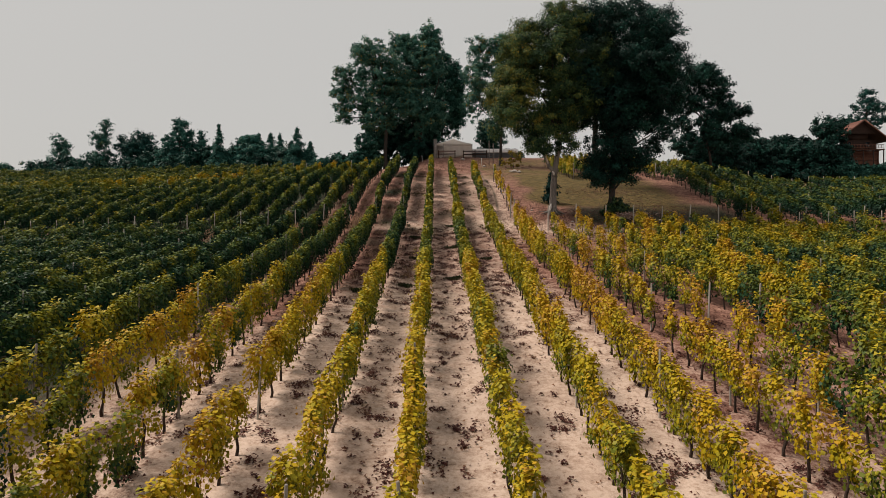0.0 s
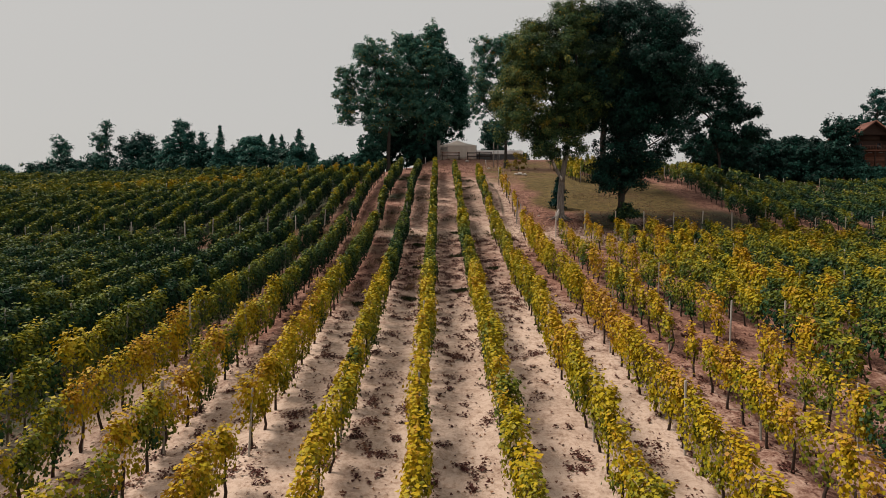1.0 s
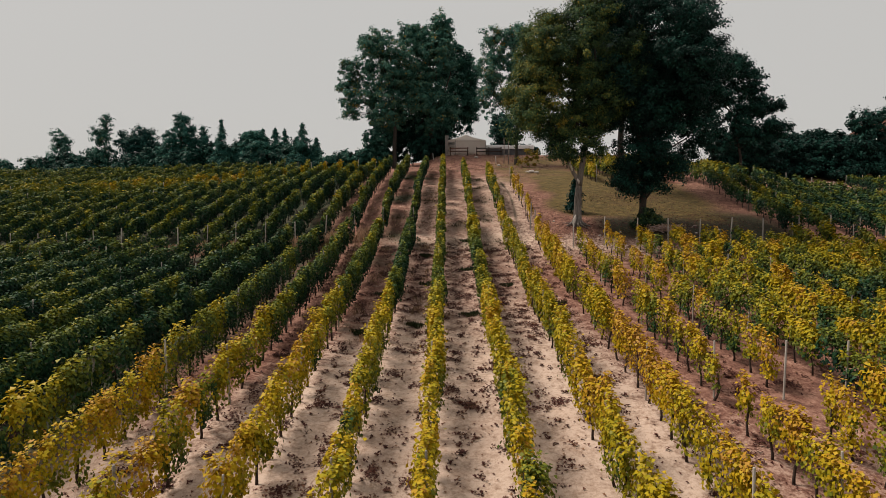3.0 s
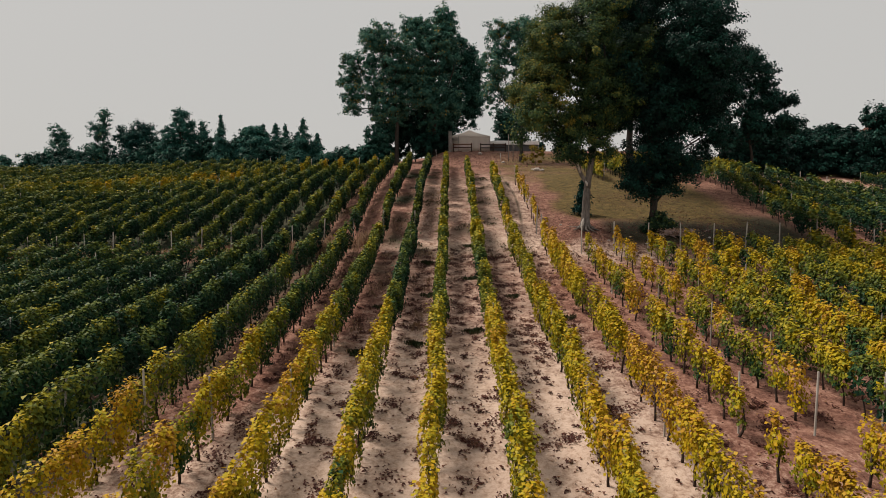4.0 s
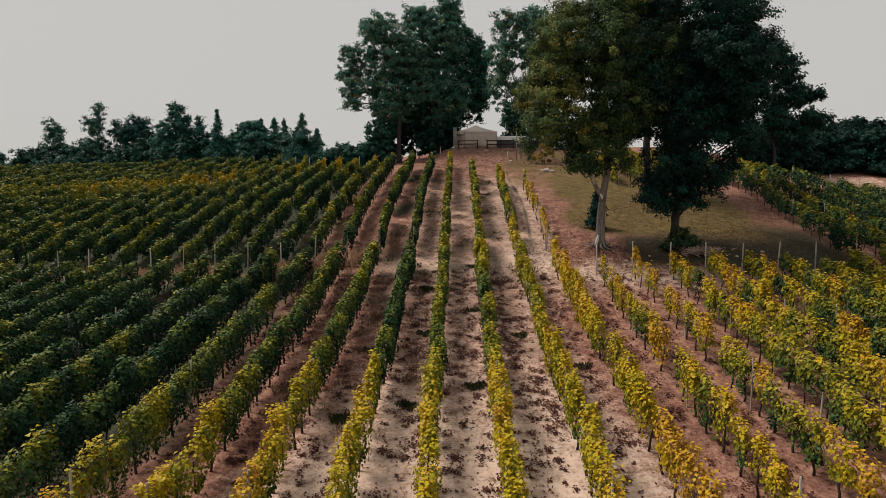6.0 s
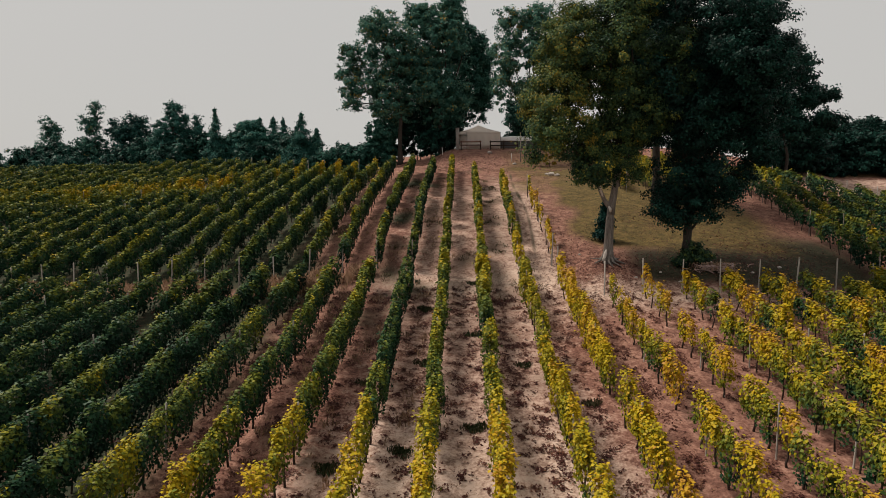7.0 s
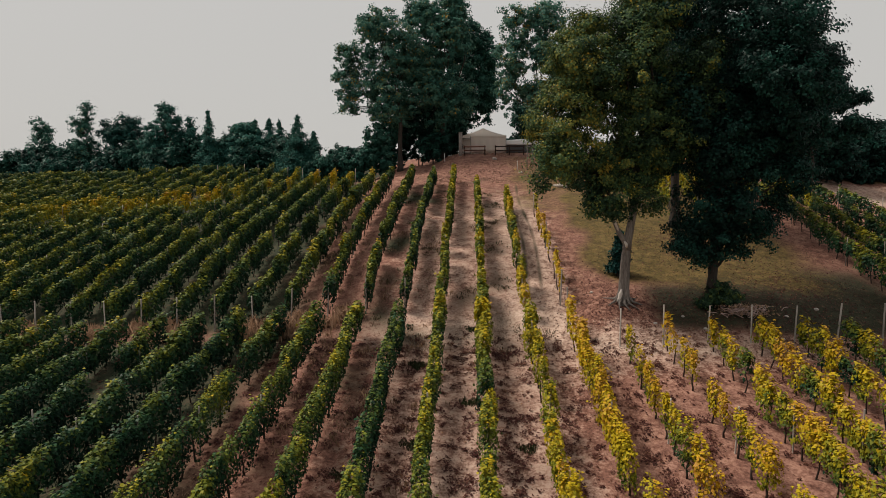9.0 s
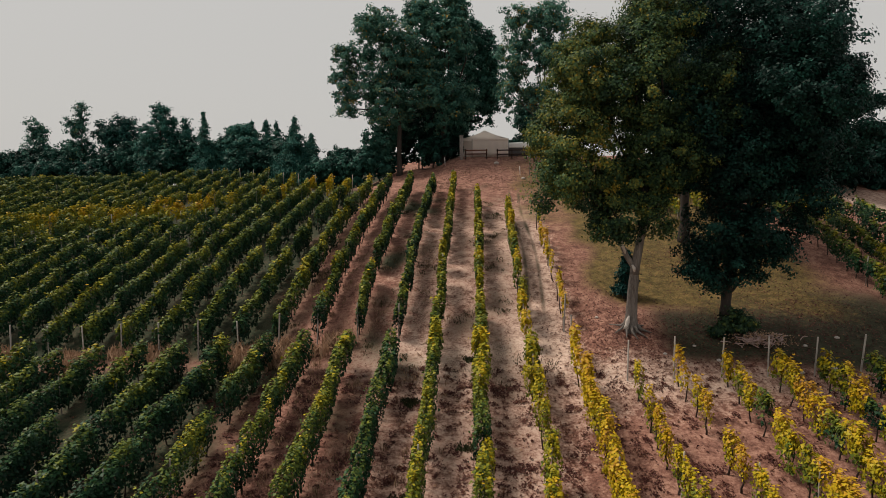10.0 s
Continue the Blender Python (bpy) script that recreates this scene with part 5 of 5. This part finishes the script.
# ---- small things ----
def stone_mesh(seed, r):
    rg = np.random.default_rng(seed)
    bm = bmesh.new()
    bmesh.ops.create_icosphere(bm, subdivisions=2, radius=r)
    for vert in bm.verts:
        vert.co *= 1 + 0.22 * noise.noise(vert.co * (1.6 / r) + Vector((seed, 0, 0)))
        vert.co.z *= 0.62
    me = bpy.data.meshes.new("stone")
    bm.to_mesh(me)
    bm.free()
    me.materials.append(STONE)
    return me


for k, (x, y, r) in enumerate(((9.0, 73.8, 0.36), (9.5, 73.4, 0.26), (8.6, 74.2, 0.2), (3.6, 86.5, 0.3), (6.0, 80.5, 0.22), (15.6, 45.6, 0.12), (17.2, 46.0, 0.13), (16.6, 47.4, 0.1), (7.4, 49.6, 0.09), (9.9, 46.4, 0.1), (11.4, 47.0, 0.09), (18.4, 48.1, 0.12), (12.2, 46.1, 0.11))):
    st = new("stone", stone_mesh(k, r))
    st.matrix_basis = pose(x, y, float(land(x, y)) + r * 0.25, 0, 0, 47 * k)
    tagged(st, "pale field stone lying on the earth", "stone", "field stones")

rg = np.random.default_rng(5)
pile = thing("brush_pile", (14.5, 47.4, float(land(14.5, 47.4))), "heap of pale cut branches below the oak", "brush pile")
for k in range(110):
    a = rg.uniform(0, math.pi)
    c = np.array((rg.normal() * 0.6, rg.normal() * 0.34, rg.uniform(0.03, 0.5) * math.exp(-(k % 5) * 0.1)))
    d = np.array((math.cos(a), math.sin(a) * 0.6, rg.normal() * 0.25)) * rg.uniform(0.15, 0.36)
    v, f = tube([c - d, c + rg.normal(size=3) * 0.05, c + d], (0.026, 0.02, 0.01), 5)
    part("branch", np_mesh("branch", v, f, None, True), BRUSH, pile)

dead = np.stack([rg.normal(size=700) * 0.7, rg.normal(size=700) * 0.35, rg.uniform(0.02, 0.5, 700)], 1)
v, f = leaves(dead, np.tile((0, -0.3, 1.0), (700, 1)), 0.09, rg, False, 0.2, 0.7, 0.4)
part("withered_leaves", np_mesh("withered_leaves", v, f, {"autumn": rg.uniform(0.7, 1.0, 700)}), DRY_GRASS, pile, "pale withered leaves")

v, f = tube([(-0.3, -0.24, 0.02), (-0.26, -0.25, 0.2), (-0.22, -0.25, 0.42), (-0.16, -0.22, 0.66)], (0.13, 0.1, 0.11, 0.04), 7)
part("bark_scar", np_mesh("bark_scar", v, f, None, True), PALE_SCAR, oak_a, "whitish patch of bare wood at the foot")
v, f = tube([(0.06, -0.16, 2.8), (0.03, -0.2, 2.95), (-0.06, -0.15, 3.12)], (0.06, 0.08, 0.05), 7)
part("pruning_scar", np_mesh("pruning_scar", v, f, None, True), PALE_SCAR, oak_a, "pale scar of a sawn-off bough")
v, f = tube([(-0.32, -0.03, 3.55), (-0.53, -0.1, 4.08), (-0.56, -0.12, 4.36)], (0.08, 0.07, 0.03), 8)
part("bough_stub", np_mesh("bough_stub", v, f, None, True), PALE_SCAR, oak_a, "broken pale stub of a bough")


# ---- leaf litter, weeds and dry grass ----
def aisle(k, rg_, n, spread=0.5):
    """n places across the aisle to the right of row k."""
    return ROW0 + STEP * (k + 0.5) + rg_.uniform(-1, 1, n) * spread


rg = np.random.default_rng(77)
pos, tones = [], []
for k in range(-8, 9):
    m = 430 if -4 <= k <= 4 else 140
    cy = rg.uniform(7, 46, m)
    cx = aisle(k, rg, m, 0.85)
    big = rg.random(m) ** 3.4
    dense = 0.5 + 0.3 * smooth_between(cy, 14, 38)
    for x, y, b, d in zip(cx, cy, big, dense):
        if rg.random() > d:
            continue
        n = int(7 + 75 * b)
        r = 0.04 + 0.15 * b
        turn = rg.uniform(-0.5, 0.5)
        px, py = rg.normal(size=n) * r * rg.uniform(0.6, 1.4), rg.normal(size=n) * r * rg.uniform(0.6, 1.6)
        pos.append(np.stack([x + px + turn * py, y + py, rg.uniform(0.0, 0.06, n)], 1))
        tones.append(np.full(n, rg.uniform(0.1, 0.6)))
    n = 700
    pos.append(np.stack([aisle(k, rg, n, 1.0), rg.uniform(6, 62, n), rg.uniform(0, 0.03, n)], 1))
    tones.append(rg.uniform(0.1, 0.9, n))
for cx, cy, sx, sy, n in ((14.0, 47.6, 3.2, 1.5, 4000), (9.2, 47.4, 1.6, 1.2, 1000), (15.5, 56.5, 3.5, 2.5, 3000), (18.5, 50.0, 2.5, 2.0, 3000), (2.0, 81.0, 4.5, 3.5, 3500), (7.0, 50.0, 1.2, 3.0, 1500)):    # under the oaks and on the bank
    pos.append(np.stack([cx + sx * rg.normal(size=n), cy + sy * rg.normal(size=n), rg.uniform(0, 0.04, n)], 1))
    tones.append(np.clip(rg.normal(0.25, 0.2, n), 0, 1))
pos, tones = np.concatenate(pos), np.concatenate(tones)


def ground_height(x, y):
    """The sheet's own height, clods and ridges included."""
    near_ = np.exp(-((x / 40) ** 2))
    return land(x, y) + near_ * (0.03 * lumps(x, y, 0.7, 1.0) + 0.03 * lumps(x, y, 0.33, 4.0) + 0.035 * np.cos((x - ROW0) / STEP * 2 * np.pi) * (y < 48))


pos[:, 2] += ground_height(pos[:, 0], pos[:, 1]) + 0.012
v, f = leaves(pos, np.tile((0, -0.15, 1.0), (len(pos), 1)), 0.075, rg, False, 0.0, 0.3, 0.36, small=True)
tagged(part("leaf_litter", np_mesh("leaf_litter", v, f, {"autumn": np.clip(tones, 0, 1)}), LITTER, None), "dark reddish fallen vine leaves lying in clumps on the sand", "leaf litter", kind="stuff")


cl = np.stack([rg.uniform(-3, 12, 1500), rg.uniform(76, 91, 1500)], 1)
cl = cl[lumps(cl[:, 0], cl[:, 1], 1.4, 3.0) > 0.0]
chunks = []
for x, y in cl:
    r = rg.uniform(0.04, 0.15) * rg.uniform(0.6, 1.2)
    a = rg.uniform(0, 6.28, 5) * 0.12 + np.linspace(0, 6.28, 6)[:5]
    ring = np.stack([np.cos(a) * r * rg.uniform(0.7, 1.2, 5), np.sin(a) * r * rg.uniform(0.7, 1.2, 5), np.full(5, -0.02)], 1)
    v = np.concatenate([ring, ring * 0.6 + (0, 0, r * 0.7), [(0, 0, r * 0.8)]]) + (x, y, float(ground_height(x, y)))
    f = [(k, (k + 1) % 5, 5 + (k + 1) % 5) for k in range(5)] + [(k, 5 + (k + 1) % 5, 5 + k) for k in range(5)] + [(5 + k, 5 + (k + 1) % 5, 10) for k in range(5)]
    chunks.append((v, np.array(f)))
v, f = join(chunks)
tagged(part("clods", np_mesh("clods", v, f), CLOD, None), "crumbled reddish-brown clods of earth on the bank", "earth", kind="stuff")


def tufts(name, label, places, blades, length, tone, rg_, spread=0.12, slim=0.07):
    pos_, out_, tone_, size_ = [], [], [], []
    for (x, y) in places:
        s = rg_.uniform(0.6, 1.3)
        n = int(blades * s)
        a = rg_.uniform(0, 2 * np.pi, n)
        r = rg_.random(n) ** 0.6 * spread * s
        pos_.append(np.stack([x + np.cos(a) * r, y + np.sin(a) * r, rg_.uniform(0.25, 0.5, n) * length * s], 1))
        out_.append(np.stack([np.cos(a), np.sin(a), 0.25 + 0 * a], 1))
        tone_.append(np.full(n, tone) + 0.12 * rg_.normal() + 0.08 * rg_.normal(size=n))
        size_.append(np.full(n, length * s))
    p = np.concatenate(pos_)
    p[:, 2] += ground_height(p[:, 0], p[:, 1])
    v_, f_ = leaves(p, np.concatenate(out_), np.concatenate(size_), rg_, False, 2.2, 0.45, slim)
    tagged(part(name, np_mesh(name, v_, f_, {"autumn": np.clip(np.concatenate(tone_), 0, 1)}), DRY_GRASS, None), label, "grass", kind="stuff")


def scatter(n, xs, ys, rg_, keep):
    x, y = rg_.uniform(*xs, n), rg_.uniform(*ys, n)
    k = keep(x, y)
    return np.stack([x[k], y[k]], 1)


def off_rows(x, free=0.32):
    return np.abs((x - ROW0) / STEP - np.round((x - ROW0) / STEP)) * STEP > free


tufts("weeds", "grey-green weeds in the aisles between the vines", scatter(2300, (-16, 5), (44, 72), rg, lambda x, y: off_rows(x) & (lumps(x, y, 1.6, 5.0) > 0.38)), 18, 0.13, 0.14, rg, 0.26, 0.14)
tufts("dry_weeds", "dry reddish-brown weeds between the green vine rows", scatter(1300, (-12, 0), (28, 60), rg, lambda x, y: off_rows(x, 0.25) & (lumps(x, y, 1.9, 7.0) > -0.1) & (y > 24 - x * 0.3) & (x > -9.5)), 10, 0.2, 0.8, rg, 0.2, 0.09)
tufts("tall_dry_grass", "tall dry beige grass on the cross track", scatter(2200, (-36, -3), (43, 51), rg, lambda x, y: (np.abs(y - headland(x) - 0.9) < 0.9) & (lumps(x, y, 2.5, 1.0) > 0.0)), 30, 0.75, 0.92, rg, 0.3, 0.05)
tufts("turf_grass", "short dry olive turf grass under the oaks", scatter(1800, (6.5, 24), (46, 74), rg, lambda x, y: lumps(x, y, 2.0, 3.0) > -0.4), 10, 0.09, 0.3, rg, 0.3, 0.06)
tufts("bank_grass", "sparse dry grass on the earth bank", scatter(900, (-8, 12), (70, 98), rg, lambda x, y: lumps(x, y, 2.0, 9.0) > 0.1), 12, 0.16, 0.6, rg, 0.25, 0.06)

tufts("aisle_grass", "dark green grass strips in the aisles of the upper rows", scatter(9000, (-4.2, 2.6), (38, 79), rg, lambda x, y: (np.abs((x - ROW0) / STEP - np.round((x - ROW0) / STEP)) * STEP > 0.5) & (lumps(x, y, 3.2, 5.0) + 0.4 * smooth_between(-x, 0.6, 1.2) * (x > -2.4) > 0.28)), 12, 0.06, 0.1, rg, 0.6, 0.1)
CLUMPS = ((-1.46, 30.8), (-3.72, 29.9), (5.1, 34.0), (-2.9, 40.5), (0.8, 32.2), (-1.5, 43.0), (0.9, 40.0), (2.9, 37.0), (-3.4, 35.5), (1.0, 46.5), (-1.2, 37.2))
tufts("weed_clumps", "dark green weeds growing in thick clumps on the sand", [(x + dx, y + dy) for x, y in CLUMPS for dx, dy in ((0, 0), (0.25, 0.1), (-0.2, 0.12), (0.1, -0.12))], 70, 0.15, 0.03, rg, 0.22, 0.12)
